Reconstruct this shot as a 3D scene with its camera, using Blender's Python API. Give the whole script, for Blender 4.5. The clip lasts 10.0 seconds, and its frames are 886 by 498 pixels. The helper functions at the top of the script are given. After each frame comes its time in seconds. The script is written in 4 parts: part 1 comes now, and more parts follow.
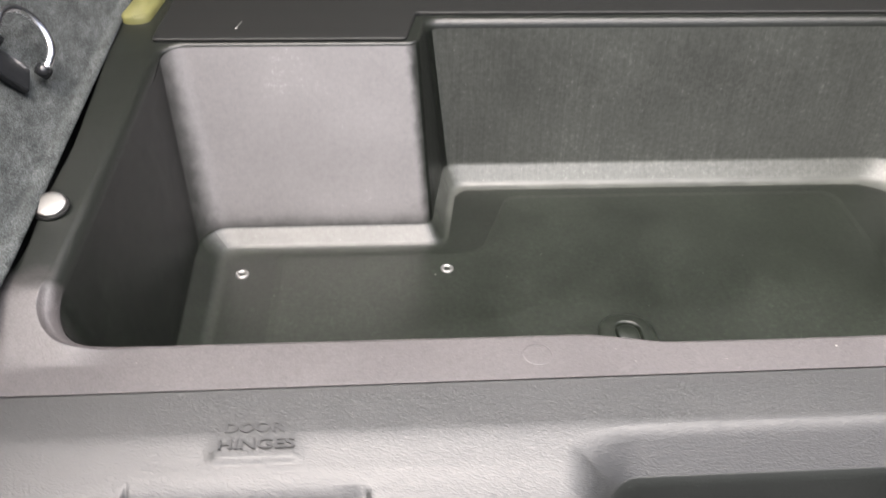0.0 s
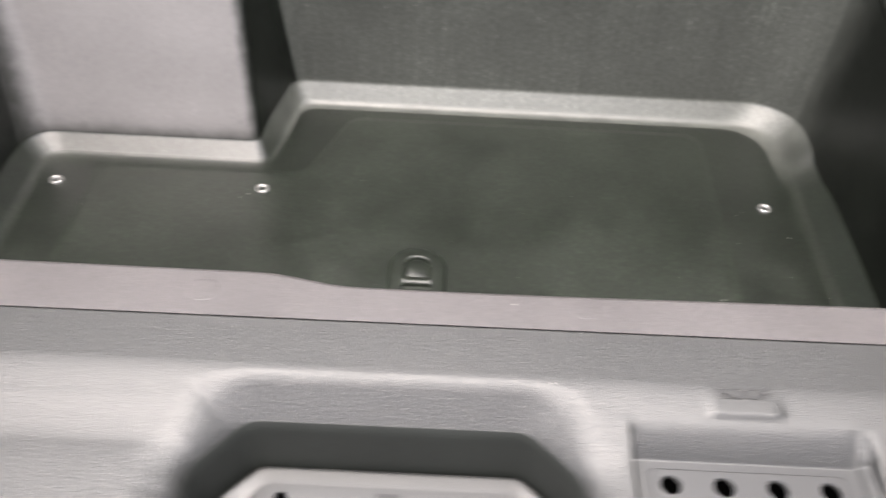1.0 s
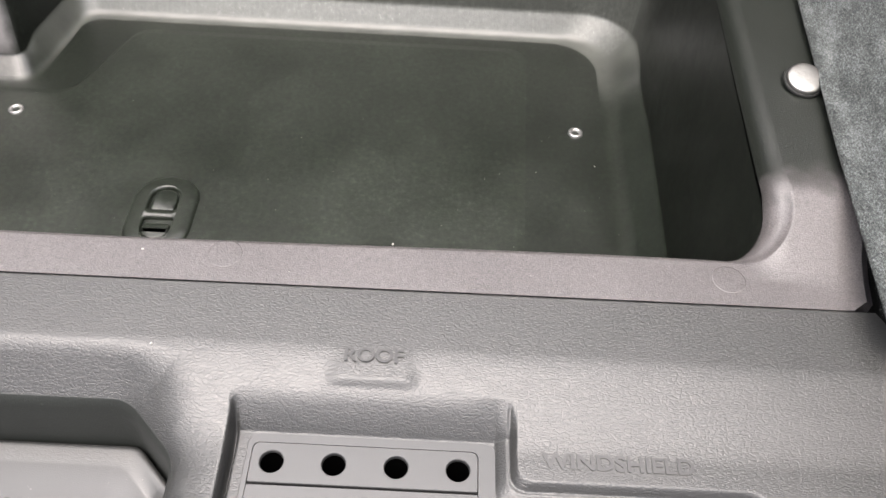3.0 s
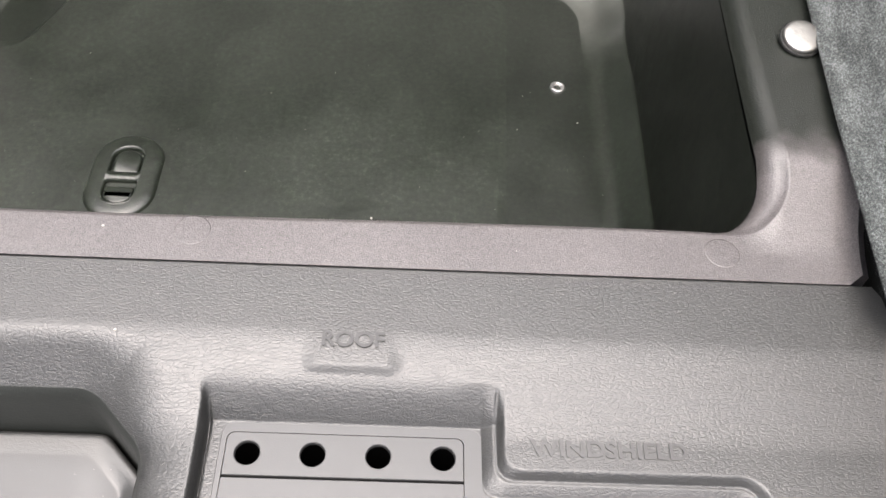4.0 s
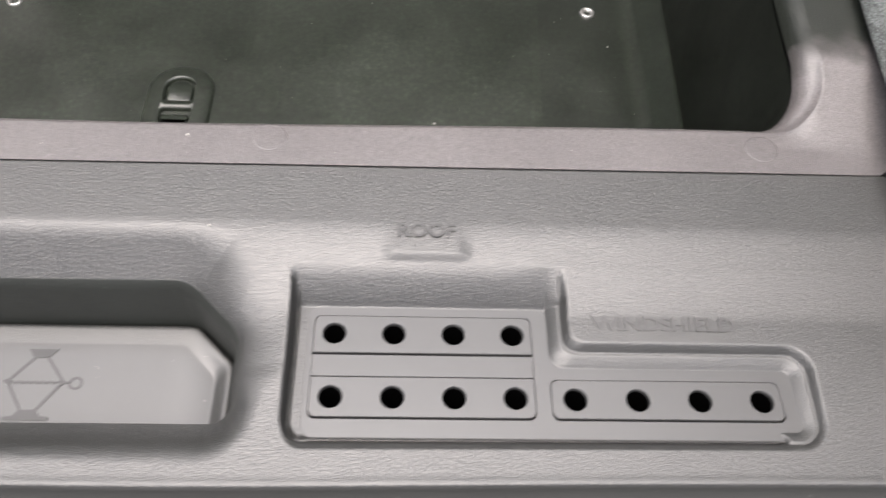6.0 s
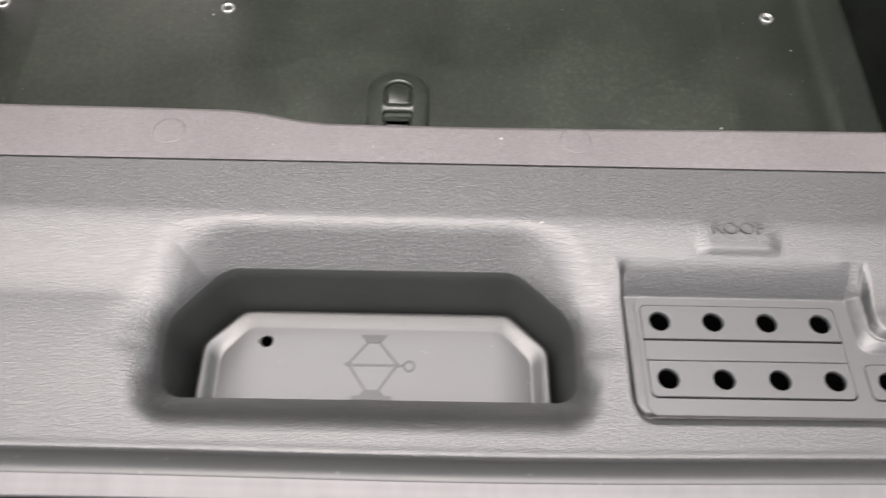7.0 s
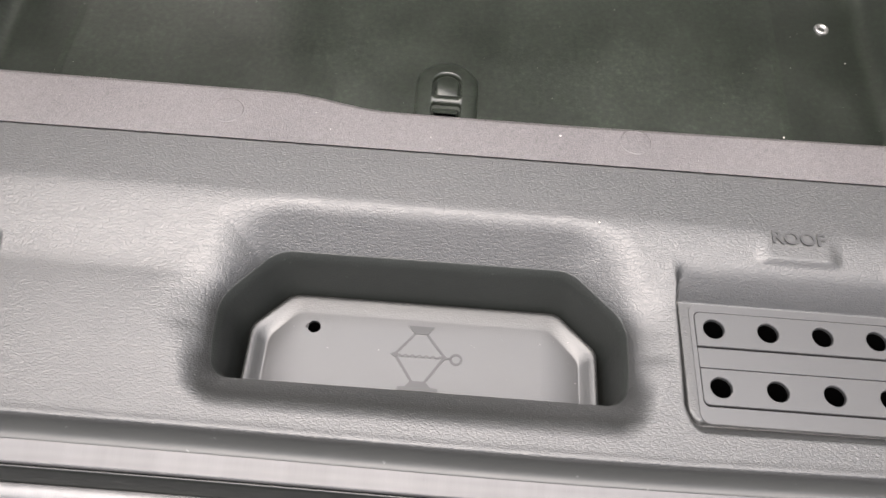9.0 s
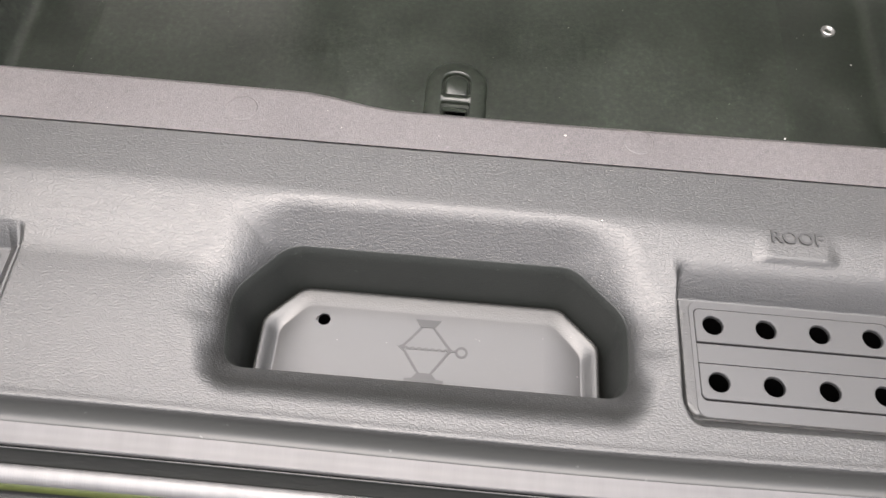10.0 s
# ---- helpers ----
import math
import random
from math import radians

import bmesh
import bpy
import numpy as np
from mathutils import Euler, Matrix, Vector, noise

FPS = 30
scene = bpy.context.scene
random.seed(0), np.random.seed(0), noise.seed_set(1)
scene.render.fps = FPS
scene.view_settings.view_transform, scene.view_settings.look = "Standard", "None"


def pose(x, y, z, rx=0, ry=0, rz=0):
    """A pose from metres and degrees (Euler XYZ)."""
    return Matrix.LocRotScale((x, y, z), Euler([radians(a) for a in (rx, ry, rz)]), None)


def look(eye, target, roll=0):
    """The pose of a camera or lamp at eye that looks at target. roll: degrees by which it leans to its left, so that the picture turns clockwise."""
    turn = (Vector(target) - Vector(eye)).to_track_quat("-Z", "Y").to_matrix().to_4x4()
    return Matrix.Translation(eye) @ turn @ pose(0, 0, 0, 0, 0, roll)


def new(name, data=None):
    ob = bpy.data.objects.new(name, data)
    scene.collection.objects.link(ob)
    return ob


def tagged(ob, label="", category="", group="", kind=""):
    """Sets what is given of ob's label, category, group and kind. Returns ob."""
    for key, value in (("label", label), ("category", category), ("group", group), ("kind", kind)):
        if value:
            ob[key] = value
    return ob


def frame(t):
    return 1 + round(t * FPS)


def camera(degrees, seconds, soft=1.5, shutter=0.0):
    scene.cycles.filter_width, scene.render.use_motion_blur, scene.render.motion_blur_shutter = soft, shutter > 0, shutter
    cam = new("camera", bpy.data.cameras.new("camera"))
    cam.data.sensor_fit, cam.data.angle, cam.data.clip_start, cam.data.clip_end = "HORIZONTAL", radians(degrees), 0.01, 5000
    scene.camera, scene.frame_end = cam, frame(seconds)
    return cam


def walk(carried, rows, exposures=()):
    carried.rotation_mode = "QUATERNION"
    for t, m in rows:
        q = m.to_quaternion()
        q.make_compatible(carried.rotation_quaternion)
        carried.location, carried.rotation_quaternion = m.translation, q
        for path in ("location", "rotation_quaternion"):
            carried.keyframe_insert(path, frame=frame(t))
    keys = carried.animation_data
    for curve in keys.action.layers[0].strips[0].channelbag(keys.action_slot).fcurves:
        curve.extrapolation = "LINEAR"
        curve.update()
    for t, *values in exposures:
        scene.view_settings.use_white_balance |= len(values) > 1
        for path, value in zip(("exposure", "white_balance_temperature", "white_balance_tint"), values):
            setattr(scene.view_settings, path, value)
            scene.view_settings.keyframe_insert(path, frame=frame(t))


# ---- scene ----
cam = camera(57.0, 10.0, shutter=0.5)
PATH = [
    (0, (0.171, -0.037, 1.117), (0.29, 1.552, -0.091), 1.4),
    (0.5, (0.252, -0.036, 1.131), (0.276, 1.465, -0.192), 1.3),
    (1, (0.403, -0.017, 1.131), (0.415, 1.425, -0.255), 3.2),
    (1.5, (0.526, 0.013, 1.116), (0.578, 1.427, -0.298), 4.7),
    (2, (0.581, 0.026, 1.1), (0.597, 1.424, -0.33), 3.6),
    (2.5, (0.608, 0.032, 1.099), (0.604, 1.39, -0.37), 2.9),
    (4, (0.603, 0.076, 1.089), (0.696, 1.26, -0.52), 6.1),
    (4.5, (0.587, 0.058, 1.095), (0.684, 1.219, -0.531), 6.1),
    (5, (0.618, 0.053, 1.084), (0.719, 1.191, -0.558), 6.1),
    (6.5, (0.497, 0.02, 1.111), (0.573, 1.105, -0.567), 4.2),
    (7, (0.405, 0.012, 1.123), (0.465, 1.095, -0.558), 3.9),
    (7.5, (0.381, 0.003, 1.124), (0.434, 1.087, -0.556), 4.3),
    (8, (0.38, 0.005, 1.124), (0.441, 1.087, -0.557), 5.8),
    (8.5, (0.379, 0.008, 1.122), (0.427, 1.088, -0.561), 6.1),
    (9, (0.383, 0.012, 1.118), (0.409, 1.086, -0.569), 5.6),
    (9.5, (0.381, 0.01, 1.118), (0.389, 1.08, -0.572), 5.3),
    (10, (0.385, 0.005, 1.129), (0.386, 1.07, -0.565), 5.0),
]
walk(cam, [(t, look(eye, target, roll)) for t, eye, target, roll in PATH], [(0, 2.92, 6380, 10), (1, 2.87, 6380, 10), (1.5, 2.82, 6380, 10), (2.5, 2.75, 6380, 10), (4, 2.82, 6380, 10), (4.5, 2.72, 6380, 10), (5, 2.56, 6380, 10), (6.5, 2.73, 6380, 10), (10, 2.79, 6380, 10)])


# ---- world, sun ----
world = bpy.data.worlds.new("overcast_sky")
world.use_nodes = True
scene.world = world
sky = world.node_tree.nodes.new("ShaderNodeTexSky")
sky.sky_type, sky.sun_disc, sky.air_density, sky.dust_density, sky.ozone_density = "NISHITA", False, 0.5, 10.0, 0.3
sky.sun_elevation, sky.sun_rotation = radians(77), radians(208)
world.node_tree.links.new(sky.outputs[0], world.node_tree.nodes["Background"].inputs[0])
world.node_tree.nodes["Background"].inputs[1].default_value = 0.06
sun_data = bpy.data.lights.new("sun", "SUN")
sun_data.energy, sun_data.angle, sun_data.color = 1.5, radians(90), (1.0, 0.97, 0.975)
sun = new("sun", sun_data)
sun.matrix_world = look((-0.12, -0.5, 4.7), (0.3, 0.3, 0.7))

# ---- materials ----


def nodes_of(name):
    mat = bpy.data.materials.new(name)
    mat.use_nodes = True
    tree = mat.node_tree
    return mat, tree, tree.nodes["Principled BSDF"]


def add(tree, kind, **values):
    node = tree.nodes.new(kind)
    for key, value in values.items():
        node.inputs[key].default_value = value
    return node


def ramp(tree, source, stops):
    node = tree.nodes.new("ShaderNodeValToRGB")
    while len(node.color_ramp.elements) < len(stops):
        node.color_ramp.elements.new(0.5)
    for el, (at, value) in zip(node.color_ramp.elements, stops):
        el.position = at
        el.color = (*value, 1) if len(value) == 3 else value
    tree.links.new(source, node.inputs[0])
    return node.outputs[0]


def coords(tree, scale=(1, 1, 1), turn=0):
    tex = tree.nodes.new("ShaderNodeTexCoord")
    mapping = tree.nodes.new("ShaderNodeMapping")
    mapping.inputs["Scale"].default_value = scale
    mapping.inputs["Rotation"].default_value = (0, 0, radians(turn))
    tree.links.new(tex.outputs["Object"], mapping.inputs[0])
    return mapping.outputs[0]


def noise_of(tree, scale, detail=4, rough=0.55, stretch=(1, 1, 1), turn=0):
    node = add(tree, "ShaderNodeTexNoise", Scale=scale, Detail=detail, Roughness=rough)
    tree.links.new(coords(tree, stretch, turn), node.inputs["Vector"])
    return node.outputs["Fac"]


def math_of(tree, op, a, b):
    node = tree.nodes.new("ShaderNodeMath")
    node.operation = op
    for n, v in enumerate((a, b)):
        if isinstance(v, (int, float)):
            node.inputs[n].default_value = v
        else:
            tree.links.new(v, node.inputs[n])
    return node.outputs[0]


def relief(tree, shader, height, distance, strength=1.0):
    bump = add(tree, "ShaderNodeBump", Distance=distance, Strength=strength)
    tree.links.new(height, bump.inputs["Height"])
    tree.links.new(bump.outputs[0], shader.inputs["Normal"])


def grey(v, tint=(1, 1, 1)):
    return tuple(v * c for c in tint)


def plastic(name, low, high, tint, rough=(0.4, 0.5), grain=900, depth=0.0002, dust=0.0, streaks=0.0, speckle=0.35, mottle=0.0, gloss=0.5):
    """Moulded plastic: two-scale tone, fine spark-eroded grain, a film of dust and scuffs."""
    mat, tree, shader = nodes_of(name)
    broad = noise_of(tree, 9, 5)
    fine = noise_of(tree, grain, 2)
    mixed = math_of(tree, "ADD", math_of(tree, "MULTIPLY", broad, 1 - speckle), math_of(tree, "MULTIPLY", fine, speckle))
    if mottle:
        patches = ramp(tree, noise_of(tree, 34, 7, 0.68), [(0.46, grey(0)), (0.72, grey(1))])
        mixed = math_of(tree, "ADD", mixed, math_of(tree, "MULTIPLY", patches, mottle * 0.55))
        dapple = math_of(tree, "SUBTRACT", noise_of(tree, 210, 5, 0.7), 0.5)
        mixed = math_of(tree, "ADD", mixed, math_of(tree, "MULTIPLY", dapple, mottle * 7.0))
    if streaks:
        lines = noise_of(tree, 60, 3, 0.6, (6, 1, 0.25), 12)
        mixed = math_of(tree, "ADD", mixed, math_of(tree, "MULTIPLY", math_of(tree, "SUBTRACT", lines, 0.5), streaks))
    if dust:
        specks = noise_of(tree, 260, 2, 0.5)
        spots = math_of(tree, "MULTIPLY", math_of(tree, "GREATER_THAN", specks, 0.735), dust)
        mixed = math_of(tree, "ADD", mixed, spots)
    tree.links.new(ramp(tree, mixed, [(0.3, grey(low, tint)), (0.7, grey(high, tint)), (1.0, grey(high * 2.2, tint))]), shader.inputs["Base Color"])
    smudge = math_of(tree, "ADD", math_of(tree, "MULTIPLY", broad, 0.5), math_of(tree, "MULTIPLY", noise_of(tree, 75, 8, 0.75), 0.5))
    tree.links.new(ramp(tree, smudge, [(0.38, grey(rough[0])), (0.62, grey(rough[1]))]), shader.inputs["Roughness"])
    shader.inputs["Specular IOR Level"].default_value = gloss
    relief(tree, shader, fine, depth)
    return mat


def leather_plastic(name, depth):
    """Charcoal plastic with a moulded leather grain: pebbles drawn out sideways under fine wandering wrinkles."""
    mat, tree, shader = nodes_of(name)
    where = coords(tree, (0.52, 1.0, 1.0), 8)
    warp = add(tree, "ShaderNodeTexNoise", Scale=240, Detail=3)
    tree.links.new(where, warp.inputs["Vector"])
    mix = tree.nodes.new("ShaderNodeVectorMath")
    mix.operation = "MULTIPLY_ADD"
    tree.links.new(warp.outputs["Color"], mix.inputs[0])
    mix.inputs[1].default_value = (0.0026, 0.0026, 0.0026)
    tree.links.new(where, mix.inputs[2])
    layers = []
    for scale, weight, width in ((620, 0.26, 0.13), (1050, 0.2, 0.17)):
        vein = add(tree, "ShaderNodeTexNoise", Scale=scale, Detail=1.5, Roughness=0.5)
        tree.links.new(mix.outputs[0], vein.inputs["Vector"])
        off = math_of(tree, "ABSOLUTE", math_of(tree, "SUBTRACT", vein.outputs["Fac"], 0.5), 0)
        layers.append(math_of(tree, "MULTIPLY", ramp(tree, off, [(0.0, grey(1)), (width * 0.35, grey(0.45)), (width, grey(0))]), weight))
    cell = add(tree, "ShaderNodeTexVoronoi", Scale=640)
    cell.feature = "DISTANCE_TO_EDGE"
    tree.links.new(mix.outputs[0], cell.inputs["Vector"])
    pebble = math_of(tree, "MULTIPLY", ramp(tree, cell.outputs["Distance"], [(0.0, grey(0)), (0.1, grey(0.7)), (0.3, grey(1))]), 0.5)
    fine = noise_of(tree, 2200, 2)
    height = math_of(tree, "ADD", math_of(tree, "ADD", *layers), math_of(tree, "ADD", pebble, math_of(tree, "MULTIPLY", fine, 0.08)))
    broad = noise_of(tree, 7, 5)
    tree.links.new(ramp(tree, math_of(tree, "ADD", math_of(tree, "MULTIPLY", broad, 0.9), math_of(tree, "MULTIPLY", fine, 0.1)),
                        [(0.3, (0.0125, 0.0131, 0.0124)), (0.8, (0.0185, 0.0187, 0.0181))]), shader.inputs["Base Color"])
    tree.links.new(ramp(tree, broad, [(0.3, grey(0.43)), (0.7, grey(0.51))]), shader.inputs["Roughness"])
    shader.inputs["Specular IOR Level"].default_value = 0.74
    relief(tree, shader, height, depth)
    return mat


def plain(name, colour, rough=0.5, metal=0.0, grain=0, depth=0.0, gloss=0.5, stretch=(1, 1, 1)):
    mat, tree, shader = nodes_of(name)
    tone = noise_of(tree, 40, 4, stretch=stretch)
    tree.links.new(ramp(tree, tone, [(0.3, tuple(c * 0.85 for c in colour)), (0.7, tuple(c * 1.12 for c in colour))]), shader.inputs["Base Color"])
    shader.inputs["Roughness"].default_value, shader.inputs["Metallic"].default_value, shader.inputs["Specular IOR Level"].default_value = rough, metal, gloss
    if grain:
        relief(tree, shader, noise_of(tree, grain, 3, stretch=stretch), depth)
    return mat


def carpet():
    mat, tree, shader = nodes_of("grey_carpet")
    tuft = noise_of(tree, 1100, 3, 0.75, (1, 0.6, 1), 25)
    clump = noise_of(tree, 90, 5, 0.7, (1, 0.4, 1), 12)
    mixed = math_of(tree, "ADD", math_of(tree, "MULTIPLY", tuft, 0.66), math_of(tree, "MULTIPLY", clump, 0.34))
    tree.links.new(ramp(tree, mixed, [(0.39, (0.008, 0.0098, 0.0095)), (0.5, (0.038, 0.044, 0.043)), (0.64, (0.125, 0.135, 0.134))]), shader.inputs["Base Color"])
    shader.inputs["Roughness"].default_value = 0.95
    relief(tree, shader, mixed, 0.0018)
    return mat


LEATHER = leather_plastic("leather_grain_plastic", 0.00017)
FINE = leather_plastic("fine_leather_grain_plastic", 0.00006)
SMOOTH = plastic("smooth_grey_plastic", 0.017, 0.023, (1, 1, 0.985), (0.42, 0.5), 1600, 0.00006, 0.15, gloss=0.72)
EMBLEM = plastic("polished_grey_plastic", 0.009, 0.012, (1, 1, 0.98), (0.42, 0.5), 1600, 0.00003)
BIN_LOOK = ((0.82, 1.06, 0.74), (0.30, 0.43), 900, 0.00014, 0.8, 0.25)
BIN = plastic("black_bin_plastic", 0.0042, 0.0125, *BIN_LOOK, mottle=0.24, gloss=0.46)
BORDER = plastic("dark_bin_floor_plastic", 0.0032, 0.0098, *BIN_LOOK, mottle=0.24, gloss=0.45)
LEDGE = plastic("smooth_dark_ledge_plastic", 0.021, 0.028, (0.97, 1.01, 0.96), (0.5, 0.6), 1500, 0.00003, 0.5)
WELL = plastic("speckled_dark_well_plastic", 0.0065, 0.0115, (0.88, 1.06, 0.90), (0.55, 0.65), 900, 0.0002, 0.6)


def between(tree, socket, a, b):
    node = tree.nodes.new("ShaderNodeMapRange")
    node.interpolation_type = "SMOOTHSTEP"
    tree.links.new(socket, node.inputs[0])
    for n, v in ((1, a), (2, b), (3, 0.0), (4, 1.0)):
        node.inputs[n].default_value = v
    return node.outputs[0]


# Same moulding, near-black sides and pale scuffed back: light's falloff put into the colours.
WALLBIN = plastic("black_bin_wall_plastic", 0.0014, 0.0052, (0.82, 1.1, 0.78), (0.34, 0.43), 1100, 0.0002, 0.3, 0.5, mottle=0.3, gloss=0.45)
SCUFFED_LIT = plastic("scuffed_lit_bin_back_plastic", 0.038, 0.064, (0.97, 1.03, 0.92), (0.36, 0.45), 1100, 0.0002, 0.3, 0.5, mottle=0.17)

# Dim highlight along the block's foot, painted into the colour.
FOOT = plastic("dim_lit_bin_foot_plastic", 0.022, 0.038, (0.98, 1.02, 0.94), (0.38, 0.47), 1100, 0.0002, 0.3, 0.2, mottle=0.17)


def lit_towards_back(name, unlit, worn, start, end):
    """Bin plastic that pales towards the back: highlights of fillet and corner painted in."""
    mat = plastic(name, *unlit, *BIN_LOOK, mottle=0.22, gloss=0.45)
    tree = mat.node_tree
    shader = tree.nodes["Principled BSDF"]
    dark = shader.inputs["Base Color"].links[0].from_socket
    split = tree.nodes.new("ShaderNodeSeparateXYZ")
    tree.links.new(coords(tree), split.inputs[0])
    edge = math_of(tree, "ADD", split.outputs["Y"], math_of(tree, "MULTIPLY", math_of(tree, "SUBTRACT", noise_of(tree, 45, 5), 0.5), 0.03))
    # The worn tones paint the highlight into the base colour.
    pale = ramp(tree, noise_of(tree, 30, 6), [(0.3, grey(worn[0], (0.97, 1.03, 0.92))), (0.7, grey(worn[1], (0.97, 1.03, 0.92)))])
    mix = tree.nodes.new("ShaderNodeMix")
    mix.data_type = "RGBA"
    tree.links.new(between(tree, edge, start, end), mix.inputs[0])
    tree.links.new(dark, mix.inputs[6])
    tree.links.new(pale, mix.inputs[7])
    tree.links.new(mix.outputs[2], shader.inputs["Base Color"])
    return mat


def lit_face_plastic():
    """The block's face: reflected light painted pale, fading at the rounded edges and foot."""
    mat = plastic("lit_grey_face_plastic", 0.12, 0.155, (1.03, 1.0, 1.0), (0.36, 0.43), 1100, 0.0002, 0.0, 0.12, 0.25, mottle=0.10)
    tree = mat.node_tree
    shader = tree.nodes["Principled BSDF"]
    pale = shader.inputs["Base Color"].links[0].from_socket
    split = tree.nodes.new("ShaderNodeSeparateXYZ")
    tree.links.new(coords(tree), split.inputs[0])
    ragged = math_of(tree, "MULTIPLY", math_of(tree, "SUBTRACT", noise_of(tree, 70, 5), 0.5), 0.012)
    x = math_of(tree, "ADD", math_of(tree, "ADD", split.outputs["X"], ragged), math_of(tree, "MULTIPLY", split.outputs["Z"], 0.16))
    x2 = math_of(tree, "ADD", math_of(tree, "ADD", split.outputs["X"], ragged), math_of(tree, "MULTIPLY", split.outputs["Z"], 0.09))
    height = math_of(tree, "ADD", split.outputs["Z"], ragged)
    lit_part = math_of(tree, "MULTIPLY", between(tree, x, 0.070, 0.094), between(tree, height, 0.606, 0.630))
    lit_part = math_of(tree, "MULTIPLY", lit_part, math_of(tree, "SUBTRACT", 1.0, between(tree, x2, 0.254, 0.267)))
    unlit = ramp(tree, noise_of(tree, 90, 5), [(0.3, (0.009, 0.0105, 0.0085)), (0.7, (0.024, 0.026, 0.023))])
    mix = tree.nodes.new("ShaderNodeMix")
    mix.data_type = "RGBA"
    tree.links.new(lit_part, mix.inputs[0])
    tree.links.new(unlit, mix.inputs[6])
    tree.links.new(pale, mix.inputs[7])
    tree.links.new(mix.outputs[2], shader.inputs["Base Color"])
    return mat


LIT_FACE = lit_face_plastic()
FILLET = lit_towards_back("lit_bin_fillet_plastic", (0.0045, 0.0125), (0.034, 0.058), 0.645, 0.745)
CORNER = lit_towards_back("lit_bin_corner_plastic", (0.0012, 0.0045), (0.034, 0.058), 0.68, 0.775)


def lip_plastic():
    """The bin's plastic, painted paler along the loading lip for the light falling there."""
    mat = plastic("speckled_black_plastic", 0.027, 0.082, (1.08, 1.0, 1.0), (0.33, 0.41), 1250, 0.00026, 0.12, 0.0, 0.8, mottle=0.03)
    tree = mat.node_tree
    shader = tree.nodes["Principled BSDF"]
    # worn is the lip's lit tone; the rim beyond gets a darker, unlit one.
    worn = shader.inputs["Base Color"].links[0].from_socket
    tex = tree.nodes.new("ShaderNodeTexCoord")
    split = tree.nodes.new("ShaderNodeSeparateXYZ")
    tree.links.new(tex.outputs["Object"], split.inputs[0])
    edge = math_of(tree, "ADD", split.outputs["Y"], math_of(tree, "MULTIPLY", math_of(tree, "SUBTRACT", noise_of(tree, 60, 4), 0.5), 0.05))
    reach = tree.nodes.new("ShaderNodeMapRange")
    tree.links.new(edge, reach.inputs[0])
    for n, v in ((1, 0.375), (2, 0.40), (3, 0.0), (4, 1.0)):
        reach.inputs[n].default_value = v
    unlit = ramp(tree, noise_of(tree, 500, 4), [(0.3, (0.0042, 0.0054, 0.0040)), (0.7, (0.0115, 0.0132, 0.0108))])
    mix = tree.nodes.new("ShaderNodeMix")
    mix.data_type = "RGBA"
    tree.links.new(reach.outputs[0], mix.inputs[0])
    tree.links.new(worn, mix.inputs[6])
    tree.links.new(unlit, mix.inputs[7])
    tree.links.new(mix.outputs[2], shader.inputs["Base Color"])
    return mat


LETTER = plastic("worn_letter_plastic", 0.0115, 0.016, (1, 1, 0.98), (0.45, 0.52), 1600, 0.00003, gloss=0.65)
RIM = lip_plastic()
BLACK = plain("matt_black_plastic", (0.007, 0.0075, 0.007), 0.6, 0, 500, 0.0003, 0.25)
# Near-black without gloss: paints the shade inside holes and gaps.
HOLE = plain("cavity_shade_black", (0.0008, 0.0008, 0.0008), 0.95, gloss=0.0)
RUBBER = plain("grey_rubber_seal", (0.044, 0.043, 0.0435), 0.5, 0, 420, 0.00006, gloss=0.44, stretch=(1.6, 0.12, 0.12))
SEALDARK = plain("dark_rubber", (0.006, 0.0068, 0.006), 0.36, 0, 260, 0.00006)
EDGING = plain("pale_grey_edging", (0.085, 0.085, 0.085), 0.4, 0, 300, 0.00014, stretch=(3, 0.15, 0.15))
STEEL = plain("bright_zinc_steel", (0.32, 0.315, 0.30), 0.42, 1.0, 200, 0.0003)
PAINT = plain("olive_green_paint", (0.03, 0.037, 0.009), 0.4)
RIVET = plain("dull_aluminium", (0.34, 0.34, 0.33), 0.45, 1.0)
CHROME = plain("chrome", (0.85, 0.85, 0.85), 0.26, 1.0)
GLOSS = plain("glossy_black_plastic", (0.015, 0.016, 0.017), 0.2)
PILLAR = plain("green_grey_plastic", (0.012, 0.0145, 0.013), 0.5, 0, 700, 0.0003)
OLIVE = plain("olive_rubber", (0.1, 0.098, 0.03), 0.7)
LINT = plain("pale_lint", (0.27, 0.26, 0.24), 0.8)
CARPET = carpet()
FIBRE = plain("grey_fibre", (0.07, 0.075, 0.075), 0.9)
# For the unseen wall and roof added to darken reflections.
UNSEEN_COVER = plain("unseen_dark_cover", (0.03, 0.03, 0.03), 0.9, 0, 300, 0.001)
ASPHALT = plastic("asphalt", 0.045, 0.075, (1, 0.98, 0.95), (0.8, 0.9), 60, 0.002)

# ---- mesh helpers ----


def link_mesh(name, mesh, material, parent=None, label="", smooth=True):
    mesh.materials.append(material)
    if smooth:
        mesh.shade_smooth()
    ob = new(name, mesh)
    ob.parent = parent
    return tagged(ob, label)


def part(name, bm, material, parent=None, label="", smooth=True):
    mesh = bpy.data.meshes.new(name)
    bmesh.ops.recalc_face_normals(bm, faces=bm.faces)
    bm.to_mesh(mesh)
    bm.free()
    return link_mesh(name, mesh, material, parent, label, smooth)


def thing(name, x, y, z, label, category, group="", kind=""):
    ob = new(name)
    ob.empty_display_size = 0.02
    ob.location = (x, y, z)
    bpy.context.view_layer.update()
    return tagged(ob, label, category, group, kind)


